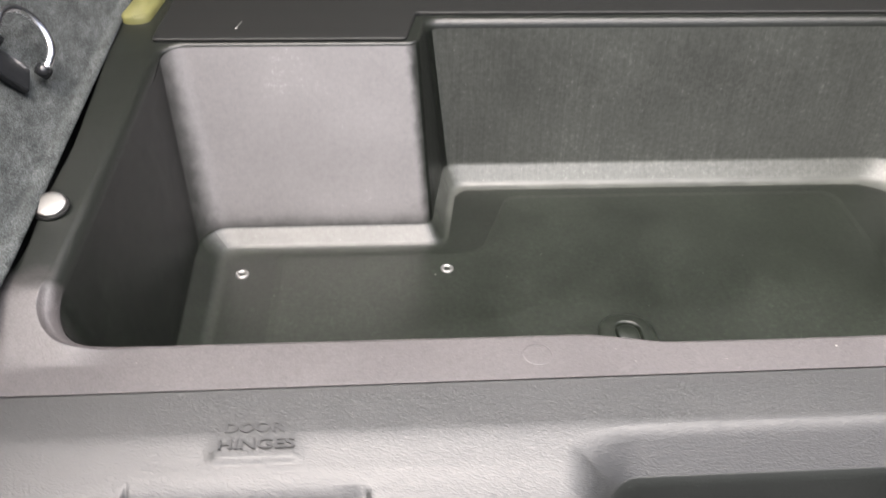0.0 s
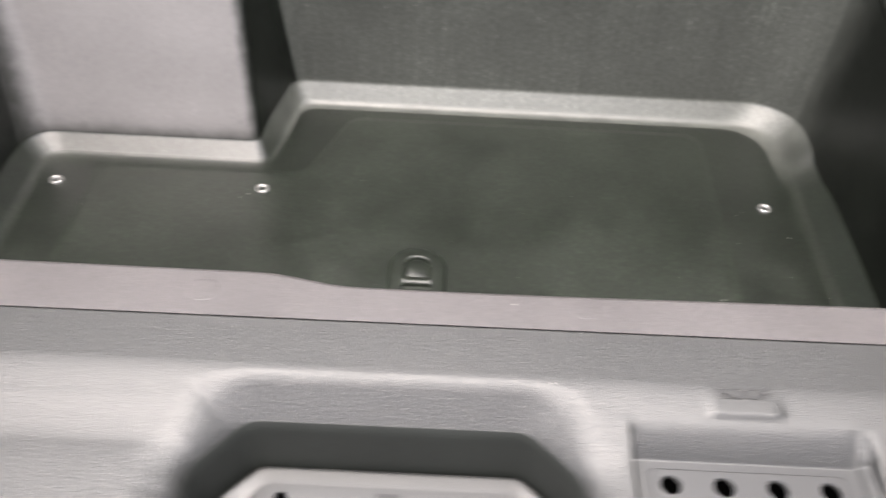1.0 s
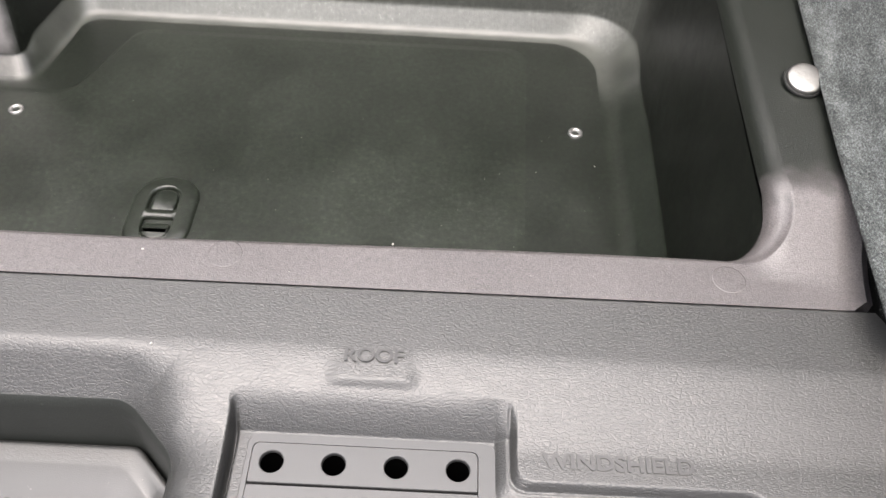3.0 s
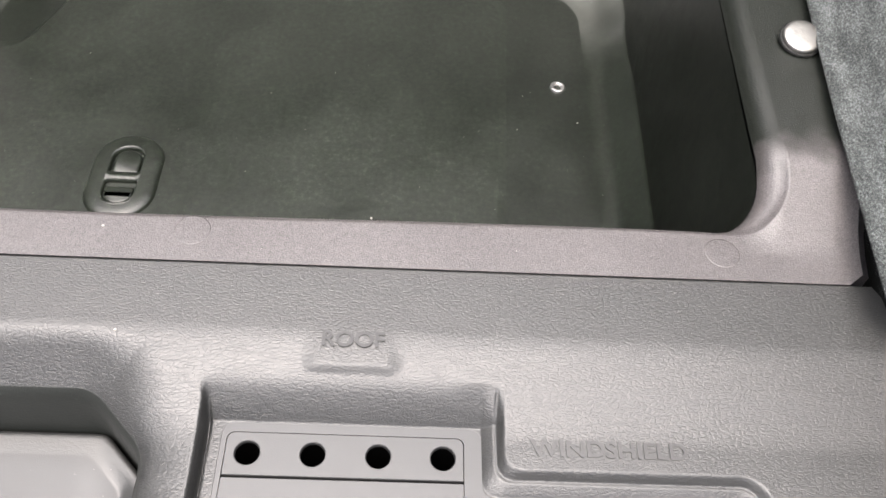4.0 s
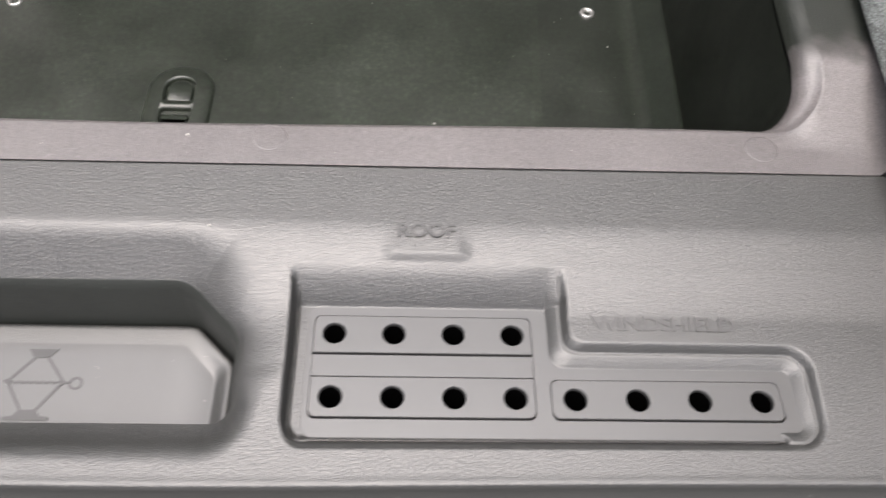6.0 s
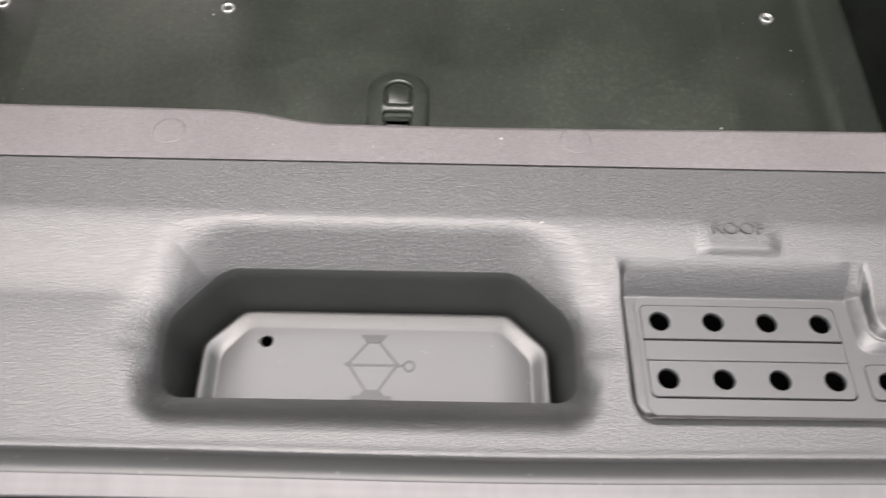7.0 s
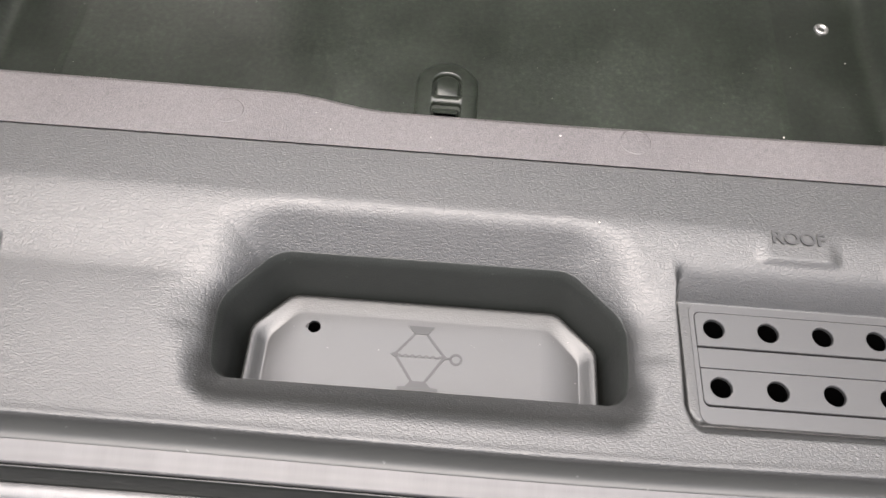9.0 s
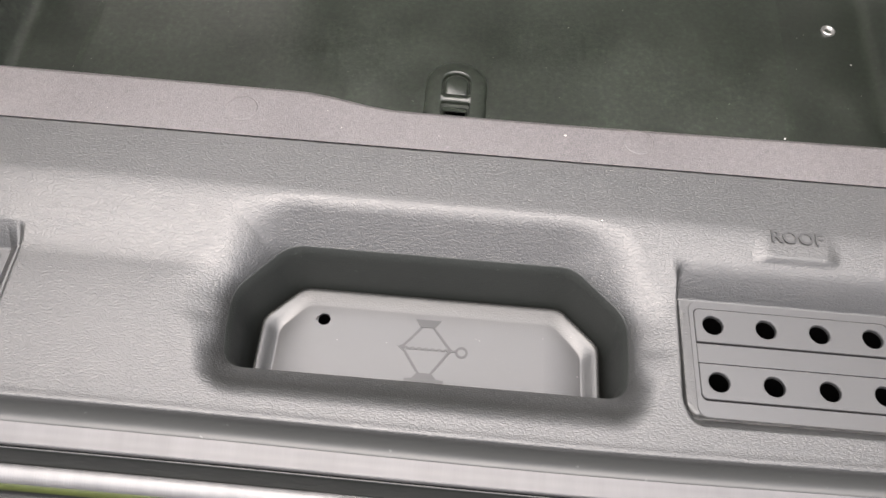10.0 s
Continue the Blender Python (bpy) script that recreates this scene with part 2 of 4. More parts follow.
def rounded(corners, arc=10, edge=12):
    """A closed outline from (x, y, radius) corners, with the same count of points for every outline of as many corners."""
    out = []
    n = len(corners)
    ends = []
    for k, (x, y, r) in enumerate(corners):
        p, a, b = Vector((x, y)), Vector(corners[k - 1][:2]), Vector(corners[(k + 1) % n][:2])
        u, v = (a - p).normalized(), (b - p).normalized()
        half = u.angle(v) / 2
        run = r / math.tan(half)
        s, e = p + u * run, p + v * run
        mid = p + (u + v).normalized() * (r / math.sin(half))
        pts = []
        a0, a1 = (s - mid), (e - mid)
        turn = a0.angle_signed(a1) if r > 1e-6 else 0
        for i in range(arc + 1):
            w = a0.copy()
            w.rotate(Matrix.Rotation(-turn * i / arc, 2))
            pts.append(mid + w)
        ends.append(pts)
    for k in range(n):
        out += ends[k]
        s, e = ends[k][-1], ends[(k + 1) % n][0]
        out += [s.lerp(e, i / edge) for i in range(1, edge)]
    return out


def loft(bm, rings, closed=True):
    """Faces between rings of as many points; gives the rings' vertices."""
    rows = [[bm.verts.new(p) for p in ring] for ring in rings]
    for a, b in zip(rows, rows[1:]):
        for i in range(len(a) if closed else len(a) - 1):
            j = (i + 1) % len(a)
            bm.faces.new((a[i], a[j], b[j], b[i]))
    return rows


def flat(ring, z):
    return [(p[0], p[1], z) for p in ring]


def circle(x, y, r, n=24):
    return [Vector((x + r * math.cos(2 * math.pi * k / n), y + r * math.sin(2 * math.pi * k / n))) for k in range(n)]


def cap_with_holes(bm, loops):
    edges = []
    for loop in loops:
        for i in range(len(loop)):
            a, b = loop[i], loop[(i + 1) % len(loop)]
            edges.append(bm.edges.get((a, b)) or bm.edges.new((a, b)))
    bmesh.ops.triangle_fill(bm, edges=edges, use_beauty=True)


def turned(bm, profile, x, y, n=32, squash=1.0):
    """A turned solid from (radius, z) pairs, the last at the centre."""
    rows = loft(bm, [[(x + r * math.cos(2 * math.pi * k / n), y + squash * r * math.sin(2 * math.pi * k / n), z) for k in range(n)] for r, z in profile])
    bm.faces.new(rows[-1])
    return rows


def box(bm, x0, y0, z0, x1, y1, z1, bevel=0.0):
    made = bmesh.ops.create_cube(bm, size=1, matrix=Matrix.Translation(((x0 + x1) / 2, (y0 + y1) / 2, (z0 + z1) / 2)) @ Matrix.Diagonal((x1 - x0, y1 - y0, z1 - z0, 1)))
    if bevel:
        edges = list({e for v in made["verts"] for e in v.link_edges})
        bmesh.ops.bevel(bm, geom=edges, offset=bevel, segments=3, affect="EDGES", profile=0.5)


def bow(x):
    """The tailgate edge of the sill bulges a little towards the middle."""
    return -0.0014 - 0.0028 * np.exp(-((x - 0.46) / 0.17) ** 2)


def extrude_profile(bm, profile, x0, x1, steps=1, closed=False, curve=0.0):
    """A (y, z) profile drawn out along x, following a share of the sill's bow."""
    xs = [x0 + (x1 - x0) * k / steps for k in range(steps + 1)]
    rows = [[bm.verts.new((x, y + curve * float(bow(x)), z)) for y, z in profile] for x in xs]
    for a, b in zip(rows, rows[1:]):
        for i in range(len(a) if closed else len(a) - 1):
            j = (i + 1) % len(a)
            bm.faces.new((a[i], a[j], b[j], b[i]))


def grid_mesh(name, xs, ys, z, keep=None):
    """A sheet z[y, x] over the grid; faces with a corner that is not kept are cut down to what is left of them."""
    ny, nx = z.shape
    verts = np.stack([xs, ys, z], -1).reshape(-1, 3).astype(np.float32)
    i = (np.arange(ny - 1)[:, None] * nx + np.arange(nx - 1)).ravel()
    quads = np.stack([i, i + 1, i + nx + 1, i + nx], 1).astype(np.int32)
    mesh = bpy.data.meshes.new(name)
    if keep is not None:
        whole = keep.ravel()
        count = whole[quads].sum(1)
        faces = quads[count == 4].tolist() + [[int(v) for v in q if whole[v]] for q in quads[count == 3]]
        # slivers along the cut are left out
        corners = np.array([f if len(f) == 4 else f + f[-1:] for f in faces])
        px, py = verts[corners, 0].astype(np.float64), verts[corners, 1].astype(np.float64)
        area = 0.5 * (px * np.roll(py, -1, 1) - py * np.roll(px, -1, 1)).sum(1)
        faces = [f for f, a in zip(faces, area) if a > 1.5e-8]
        mesh.from_pydata(verts.tolist(), [], faces)
        mesh.validate()
        return mesh
    mesh.vertices.add(len(verts))
    mesh.vertices.foreach_set("co", verts.ravel())
    mesh.loops.add(quads.size)
    mesh.loops.foreach_set("vertex_index", quads.ravel())
    mesh.polygons.add(len(quads))
    mesh.polygons.foreach_set("loop_start", np.arange(0, quads.size, 4, dtype=np.int32))
    mesh.update(calc_edges=True)
    mesh.validate()
    return mesh


def smooth_step(v, a, b):
    t = np.clip((v - a) / (b - a), 0, 1)
    return t * t * (3 - 2 * t)


def box_distance(x, y, x0, x1, y0, y1, r):
    qx, qy = np.abs(x - (x0 + x1) / 2) - (x1 - x0) / 2 + r, np.abs(y - (y0 + y1) / 2) - (y1 - y0) / 2 + r
    return np.hypot(np.maximum(qx, 0), np.maximum(qy, 0)) + np.minimum(np.maximum(qx, qy), 0) - r


def polygon_distance(x, y, pts):
    """Signed distance to a polygon, inside negative, the way from its nearest point, and the outward direction there."""
    best = np.full(x.shape, 1e9)
    inside = np.zeros(x.shape, bool)
    wx, wy, ox, oy = (np.zeros(x.shape) for _ in range(4))
    for k, (ax, ay) in enumerate(pts):
        bx, by = pts[(k + 1) % len(pts)]
        ex, ey = bx - ax, by - ay
        t = np.clip(((x - ax) * ex + (y - ay) * ey) / (ex * ex + ey * ey), 0, 1)
        vx, vy = x - ax - t * ex, y - ay - t * ey
        nearer = vx ** 2 + vy ** 2 < best
        best = np.where(nearer, vx ** 2 + vy ** 2, best)
        wx, wy = np.where(nearer, vx, wx), np.where(nearer, vy, wy)
        size = math.hypot(ex, ey)
        ox, oy = np.where(nearer, ey / size, ox), np.where(nearer, -ex / size, oy)
        cross = (ay > y) != (by > y)
        inside ^= cross & (x < (bx - ax) * (y - ay) / (by - ay + 1e-12) + ax)
    sign = np.where(inside, -1, 1)
    return sign * np.sqrt(best), wx, wy, sign * wx + 0.0004 * ox, sign * wy + 0.0004 * oy


# ---- sill trim panel with its bolt organiser and jack pocket ----
SILL_X = (-0.082, 0.852)
SILL_Y = (0.1440, 0.3095)


def seam(x):
    """The joint between sill and bin rim runs slightly askew."""
    return 0.3040 + 0.0046 * (x - 0.13) / 0.72


TOP, LOW, PLATE = 0.757, 0.744, 0.7345
sill = thing("sill_trim_panel", 0.385, 0.23, 0.72, "charcoal leather-grained plastic tailgate sill panel with moulded bolt trays", "trim panel")

POCKET = [(0.2740, 0.1735, 0.011), (0.4895, 0.1735, 0.011), (0.4900, 0.2185, 0.022), (0.4610, 0.2475, 0.020), (0.2975, 0.2468, 0.022), (0.2720, 0.2155, 0.022)]


def sill_base(x, y, tongues=True):
    """Height of the moulded sill without its pocket and trays."""
    z = LOW - 0.0055 * (1 - smooth_step(y, 0.135, 0.228)) + (TOP - LOW) * (0.45 * smooth_step(y, 0.222, 0.25) + 0.55 * smooth_step(y, 0.236, 0.272))
    return raised_tongues(x, y, z) if tongues else z


def raised_tongues(x, y, z):
    """Flat tongues for the lettering."""
    for x0, x1, y0 in ((0.5595, 0.6020, 0.2530), (0.067, 0.117, 0.2540)):
        side = 1 - smooth_step(np.abs(x - (x0 + x1) / 2) - (x1 - x0) / 2, -0.006, 0.0035)
        inside = smooth_step(y, y0 - 0.0030, y0 + 0.0016) * side
        z = z + 0.52 * (np.maximum(z, TOP) - z) * inside
    return z


def widened(corners, d):
    """The outline of a convex polygon of (x, y, radius) corners moved outwards by d."""
    out, n = [], len(corners)
    for k in range(n):
        p, a, b = (Vector(corners[i % n][:2]) for i in (k, k - 1, k + 1))
        u, v = (p - a).normalized(), (b - p).normalized()
        m = Vector((u.y, -u.x)) + Vector((v.y, -v.x))
        out.append((*(p + m * (2 * d / m.length_squared)), max(corners[k][2] + d, 0.002)))
    return out


SIDE_DROP = 0.0034


def lip(y):
    return 0.7355 - 0.0112 * (1 - smooth_step(y, 0.164, 0.194))


def shoulder(x, y, z, d, wx, wy):
    size = np.maximum(np.hypot(wx, wy), 1e-6)
    back, front = np.clip(wy / size, 0, 1) ** 2, np.clip(-wy / size, 0, 1) ** 2
    side = 1 - back - front
    chamfer = lip(y) - SIDE_DROP * side * np.exp(-d / 0.003) + d * (1.2 * back + 0.98 * front + (0.52 + 0.8 * (1 - smooth_step(y, 0.170, 0.200))) * side)
    k = 0.0042 * back + 0.0045 * front + 0.0085 * side
    h = np.clip(0.5 + 0.5 * (chamfer - z) / k, 0, 1)
    return np.where(d < 0.035, chamfer + (z - chamfer) * h - k * h * (1 - h), z)


def sill_surface():
    xs = np.arange(SILL_X[0], SILL_X[1] + 0.0003, 0.0006)
    ys = np.arange(SILL_Y[0], SILL_Y[1] + 0.0003, 0.0006)
    x, y = np.meshgrid(xs, ys)
    y = np.where(y > 0.27, 0.27 + (y - 0.27) * (seam(x) - 0.27) / (ys[-1] - 0.27), y)
    z = sill_base(x, y, tongues=False)
    # sunken bolt trays
    a, b = box_distance(x, y, 0.5152, 0.6480, 0.1635, 0.32, 0.010), box_distance(x, y, 0.60, 0.7670, 0.1635, 0.2075, 0.010)
    k = 0.0001 + 0.009 * smooth_step(y, 0.185, 0.200)
    h = np.clip(0.5 + 0.5 * (b - a) / k, 0, 1)
    shapes = (b + (a - b) * h - k * h * (1 - h),
              box_distance(x, y, 0.0242, 0.1528, 0.1635, 0.32, 0.010))
    for d in shapes:
        # one tray's back slope stands 5 mm nearer to the tailgate
        slope_y = y if d is shapes[0] else y + 0.005
        tray = PLATE + (TOP + 0.0006 - PLATE) * (1 - (1 - np.clip((slope_y - 0.2335) / 0.0285, 0, 1)) ** 1.8)
        front = 1 - smooth_step(y, 0.158, 0.172)
        high = smooth_step(slope_y, 0.236, 0.256)
        far_side = smooth_step(x, *((0.632, 0.640) if d is shapes[0] else (0.146, 0.152))) * (x < 0.66) * smooth_step(y, 0.209, 0.216)
        edge, foot = 0.0006 + 0.0034 * front + 0.006 * high + 0.0045 * far_side, -0.0016 - 0.006 * high - 0.0025 * far_side
        inside = (1 - smooth_step(d, foot, edge) * (1 - front) - np.clip((d - foot) / (edge - foot), 0, 1) * front) * (1 - smooth_step(slope_y, 0.252, 0.264))
        h = np.clip(0.5 + 0.5 * (tray - z) / 0.003, 0, 1)
        hard = z + (tray + (z - tray) * h - 0.003 * h * (1 - h) - z) * inside
        near_side = 1 - smooth_step(x, *((0.522, 0.528) if d is shapes[0] else (0.032, 0.038)))
        hard = hard - 0.007 * (1 - front) * np.exp(-((d + 0.0016 - 0.0005 * near_side) / (0.0016 - 0.0005 * near_side)) ** 2) * (1 - smooth_step(y, 0.222, 0.246)) * (1 - far_side)
        # on the far sides a leather skirt climbs to a thin crease under the rounded edge of the sill
        climb = np.minimum(0.0052, 0.55 * np.maximum(z - tray, 0)) * np.clip((d + 0.0062) / 0.0062, 0, 1) ** 0.8
        skirt = tray + climb
        skirt = skirt + (z - skirt) * np.clip(smooth_step(d, 0.0, 0.0040) + smooth_step(tray - z, -0.0008, 0.0004), 0, 1)
        skirt = skirt - 0.0011 * np.exp(-((d - 0.0002) / 0.0007) ** 2) * smooth_step(z - tray, 0.0008, 0.003)
        soft = (smooth_step(x, *((0.622, 0.640) if d is shapes[0] else (0.133, 0.148))) * (1 - smooth_step(x, *((0.79, 0.80) if d is shapes[0] else (0.17, 0.18))))
                * smooth_step(y, 0.170 - 0.05 * smooth_step(x, 0.745, 0.762), 0.182 - 0.04 * smooth_step(x, 0.745, 0.762)))
        z = np.where(d < 0.03, hard + (skirt - hard) * soft, z)
    z = raised_tongues(x, y, z)
    # seats for the bolt strips
    for x0, x1, y0, y1 in SEATS:
        d = box_distance(x, y, x0, x1, y0, y1, 0.003)
        z = np.where(d < 0.0002, z - 0.045, z)
    # the jack pocket's shoulder: a broad chamfer behind and at the sides, a round roll at the front
    d, wx, wy, ox, oy = np.full(x.shape, 1.0), np.zeros(x.shape), np.zeros(x.shape), np.zeros(x.shape), np.ones(x.shape)
    a, b = np.searchsorted(xs, (0.235, 0.531))
    d[:, a:b], wx[:, a:b], wy[:, a:b], ox[:, a:b], oy[:, a:b] = polygon_distance(x[:, a:b], y[:, a:b], [tuple(p) for p in rounded(POCKET, 36, 1)])
    near = np.abs(d) <= 0.00031
    x, y = np.where(near, x - wx, x), np.where(near, y - wy, y)
    d = np.where(near, 0, d)
    z = shoulder(x, y, z, np.maximum(d, 0), ox, oy)
    # rolled front edge
    z = z + 0.0003 * np.exp(-((y - 0.1466) / 0.0018) ** 2) - 0.003 * (1 - smooth_step(y, 0.1436, 0.1453))
    z[-1] -= 0.012
    y = y + bow(x) * (1 - smooth_step(y, 0.146, 0.172))
    # the end beside the pillar runs in towards the front
    pull = 0.008 + 0.015 * (1 - smooth_step(y, 0.13, 0.30)) + 0.004 * smooth_step(y, 0.300, 0.311)
    x = x - pull * smooth_step(x, 0.775, SILL_X[1])
    return grid_mesh("sill_skin", x, y, z, d >= 0)


STRIPS = ((0.5260, 0.634, 0.207, 0.2285), (0.5260, 0.634, 0.174, 0.1955), (0.6415, 0.7538, 0.174, 0.1950), (0.0385, 0.1425, 0.2045, 0.2265))
SEATS = ((0.5260, 0.634, 0.174, 0.2285), *STRIPS[2:])
link_mesh("skin", sill_surface(), LEATHER, sill)


def jack_pocket():
    """The pocket's steep dark well, its upper edge tucked under the shoulder."""
    bm = bmesh.new()
    ring = rounded(POCKET, 12, 16)
    rings = []
    ways = []
    for q in rounded(widened(POCKET, 0.004), 12, 16):
        foot = min(ring, key=lambda r: (r - q).length)
        ways.append((q - foot).normalized())
    for d, rise in ((0.0024, -0.0030), (0.0012, -0.0016), (0.0, -0.0001)):
        row = []
        for p, way in zip(rounded(widened(POCKET, d), 12, 16), ways):
            x, y = np.array(p.x), np.array(p.y)
            row.append((p.x, p.y, float(shoulder(x, y, sill_base(x, y), np.array(d), np.array(way.x), np.array(way.y))) + rise))
        rings.append(row)
    top = [float(lip(p.y)) - SIDE_DROP * way.x ** 2 for p, way in zip(ring, ways)]
    for d, drop in ((-0.0004, 0.0007), (-0.0010, 0.0020), (-0.0019, 0.0042), (-0.0026, 0.0075), (-0.0031, 0.013), (-0.0040, 0.0455), (-0.0055, 0.0675), (-0.008, 0.0735), (-0.03, 0.0745)):
        rings.append([(p.x, p.y, z - drop if drop < 0.03 else 0.7355 - drop) for p, z in zip(rounded(widened(POCKET, d), 12, 16), top)])
    loft(bm, rings)
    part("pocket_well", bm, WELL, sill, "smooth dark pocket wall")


jack_pocket()
bm = bmesh.new()
front = [(0.1440 - 0.0058 * (1 - math.cos(a)), 0.7226 + 0.0136 * (1 - math.sin(a))) for a in (math.pi / 2 * k / 14 for k in range(15))] + [(0.1372, 0.7225), (0.1371, 0.70)]
extrude_profile(bm, front, SILL_X[0], SILL_X[1] - 0.021, 40, curve=1.0)
part("front_flange", bm, LEDGE, sill, "smooth dark front ledge")


def bolt_strip(x0, x1, y0, y1, holes, r=0.0056, lower=0.0035, upper=0.0035):
    """A smooth strip let into the tray, with round bolt holes."""
    bm = bmesh.new()
    g = 0.00025
    outline = lambda s: rounded([(x0 + s, y0 + s + 0.0008, lower), (x1 - s, y0 + s + 0.0008, lower), (x1 - s, y1 - s, upper), (x0 + s, y1 - s, upper)], 6, 2)
    rows = loft(bm, [flat(outline(g), PLATE - 0.004), flat(outline(g), PLATE + 0.0002), flat(outline(g + 0.00025), PLATE + 0.0006)])
    loops = [rows[-1]]
    for hx, hy in holes:
        hole = loft(bm, [flat(circle(hx, hy, r + 0.0004), PLATE + 0.0006), flat(circle(hx, hy, r), PLATE + 0.0001), flat(circle(hx, hy, r), PLATE - 0.0018)])
        loops.append(hole[0])
    cap_with_holes(bm, loops)
    strip = part("bolt_strip", bm, SMOOTH, sill, "smooth grey bolt strip", smooth=False)
    # Sleeves whose near-black colour holds the shade of the holes.
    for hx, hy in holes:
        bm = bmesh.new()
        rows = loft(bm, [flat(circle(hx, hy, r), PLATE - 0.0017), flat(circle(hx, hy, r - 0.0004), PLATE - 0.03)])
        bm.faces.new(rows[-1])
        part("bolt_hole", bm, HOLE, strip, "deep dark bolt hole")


ROOF_X = (0.5362, 0.5655, 0.5950, 0.6243)
bolt_strip(*STRIPS[0], [(x, 0.2185) for x in ROOF_X], lower=0.0004)
bolt_strip(*STRIPS[1], [(x, 0.185) for x in ROOF_X], upper=0.0004)
bm = bmesh.new()
plate = lambda s, z: flat(rounded([(0.5262 + s, 0.1957 + s, 0.0004), (0.6338 - s, 0.1957 + s, 0.0004), (0.6338 - s, 0.2070 - s, 0.0004), (0.5262 + s, 0.2070 - s, 0.0004)], 3, 2), z)
rows = loft(bm, [plate(0, PLATE - 0.004), plate(0, PLATE + 0.0002), plate(0.0002, PLATE + 0.0004)])
bm.faces.new(rows[-1])
part("centre_plate", bm, SMOOTH, sill, "smooth grey plate between the strips", smooth=False)
bolt_strip(*STRIPS[2], [(0.6530 + 0.0303 * k, 0.1847) for k in range(4)])
bolt_strip(*STRIPS[3], [(0.0508 + 0.0264 * k, 0.2155) for k in range(4)])

# smooth facing of the trays round the strips
def tray_face(corners, seats):
    bm = bmesh.new()
    z = PLATE + 0.0003
    rim, inner = rounded(corners, 6, 4), rounded(widened(corners, -0.0005), 6, 4)
    rows = loft(bm, [flat(rim, z - 0.0006), flat(inner, z)])
    loops = [rows[-1]]
    for a, b, c, d in seats:
        seat = rounded([(a, c, 0.0035), (b, c, 0.0035), (b, d, 0.0035), (a, d, 0.0035)], 6, 2)
        loops.append(loft(bm, [flat(seat, z), flat(seat, z - 0.003)])[0])
    cap_with_holes(bm, loops)
    part("tray_face", bm, SMOOTH, sill, "smooth grey tray face", smooth=False)


R = 0.006
tray_face([(0.5232, 0.1646, R), (0.7615, 0.1646, R), (0.7615, 0.2015, R), (0.6425, 0.2015, R), (0.6425, 0.2335, R), (0.5232, 0.2335, R)], SEATS[:2])
tray_face([(0.0330, 0.1646, R), (0.1486, 0.1646, R), (0.1486, 0.2284, R), (0.0330, 0.2284, R)], SEATS[2:])

# raised boss in the jack pocket
BOSS_Z = 0.6975
bm = bmesh.new()


def boss_ring(s, z):
    """The rest's outline, drawn in by s; the grained border is 11 mm wide behind and 10 mm at the ends."""
    return flat(rounded([(0.2830 + 0.91 * s, 0.160, 0.002), (0.4815 - 0.91 * s, 0.160, 0.002), (0.4815 - 0.91 * s, 0.2190 - 0.55 * s, 0.010), (0.4588 - 0.45 * s, 0.2418 - 1.05 * s, 0.010),
                         (0.3040 + 0.45 * s, 0.2418 - 1.05 * s, 0.011), (0.2830 + 0.91 * s, 0.2195 - 0.5 * s, 0.011)], 8, 8), z)


FACE_Z = BOSS_Z - 0.0011
LEFT, RIGHT = 0.2931, 0.4714


def valley(x):
    """How far a point lies in the shallow valleys between the face and the end borders."""
    u = min(max(min(x - LEFT, RIGHT - x) / 0.022, 0.0), 1.0)
    return (1 - u) ** 1.7


def top_ring(s):
    """A ring of the border, which slopes inwards, or of the arched face."""
    t = min(max((s - 0.0034) / 0.0077, 0.0), 1.0)
    return [(x, y, BOSS_Z - 0.0003 - (0.0008 + 0.0036 * valley(x)) * t) for x, y, _ in boss_ring(s, 0)]


last = top_ring(0.0165)
middles = []
for k in (0.25, 0.5, 0.75, 1.0):
    inward = [(x + (min(max(x, LEFT + 0.0225), RIGHT - 0.0225) - x) * k, y) for x, y, _ in last]
    middles.append([(x, y, FACE_Z - 0.0036 * valley(x)) for x, y in inward])
rows = loft(bm, [boss_ring(-0.001, 0.655), boss_ring(0, BOSS_Z - 0.0040), boss_ring(0.0003, BOSS_Z - 0.0018), boss_ring(0.0011, BOSS_Z - 0.0006), boss_ring(0.0022, BOSS_Z - 0.0002), boss_ring(0.0034, BOSS_Z - 0.0003),
                 top_ring(0.0060), top_ring(0.0085), top_ring(0.0106), top_ring(0.0113), top_ring(0.0121), last, *middles])
grained = 8 * len(rows[0])
DRAIN = (0.3190, 0.2212)
hole = loft(bm, [flat(circle(*DRAIN, 0.0038, 20), FACE_Z), flat(circle(*DRAIN, 0.0036, 20), FACE_Z - 0.02)])
bmesh.ops.remove_doubles(bm, verts=rows[-1], dist=0.00002)
cap_with_holes(bm, [[v for v in rows[-1] if v.is_valid], hole[0]])
boss = part("jack_rest", bm, SMOOTH, sill, "smooth grey raised jack rest", smooth=False)
boss.data.materials.append(FINE)
for poly in boss.data.polygons:
    poly.use_smooth = poly.index < 15 * len(rows[0])
    poly.material_index = 1 if poly.index < grained else 0
bm = bmesh.new()
turned(bm, [(0.0036, FACE_Z - 0.0015), (0.0036, FACE_Z - 0.019), (0.001, FACE_Z - 0.0195)], *DRAIN, 20)
part("drain_hole", bm, HOLE, boss)


def bar(bm, ax, ay, bx, by, w, z0, z1):
    u = Vector((bx - ax, by - ay)).normalized()
    v = Vector((-u.y, u.x)) * w / 2
    ring = [Vector((ax, ay)) + v, Vector((ax, ay)) - v, Vector((bx, by)) - v, Vector((bx, by)) + v]
    rows = loft(bm, [flat(ring, z0), flat(ring, z1)])
    bm.faces.new(rows[-1])


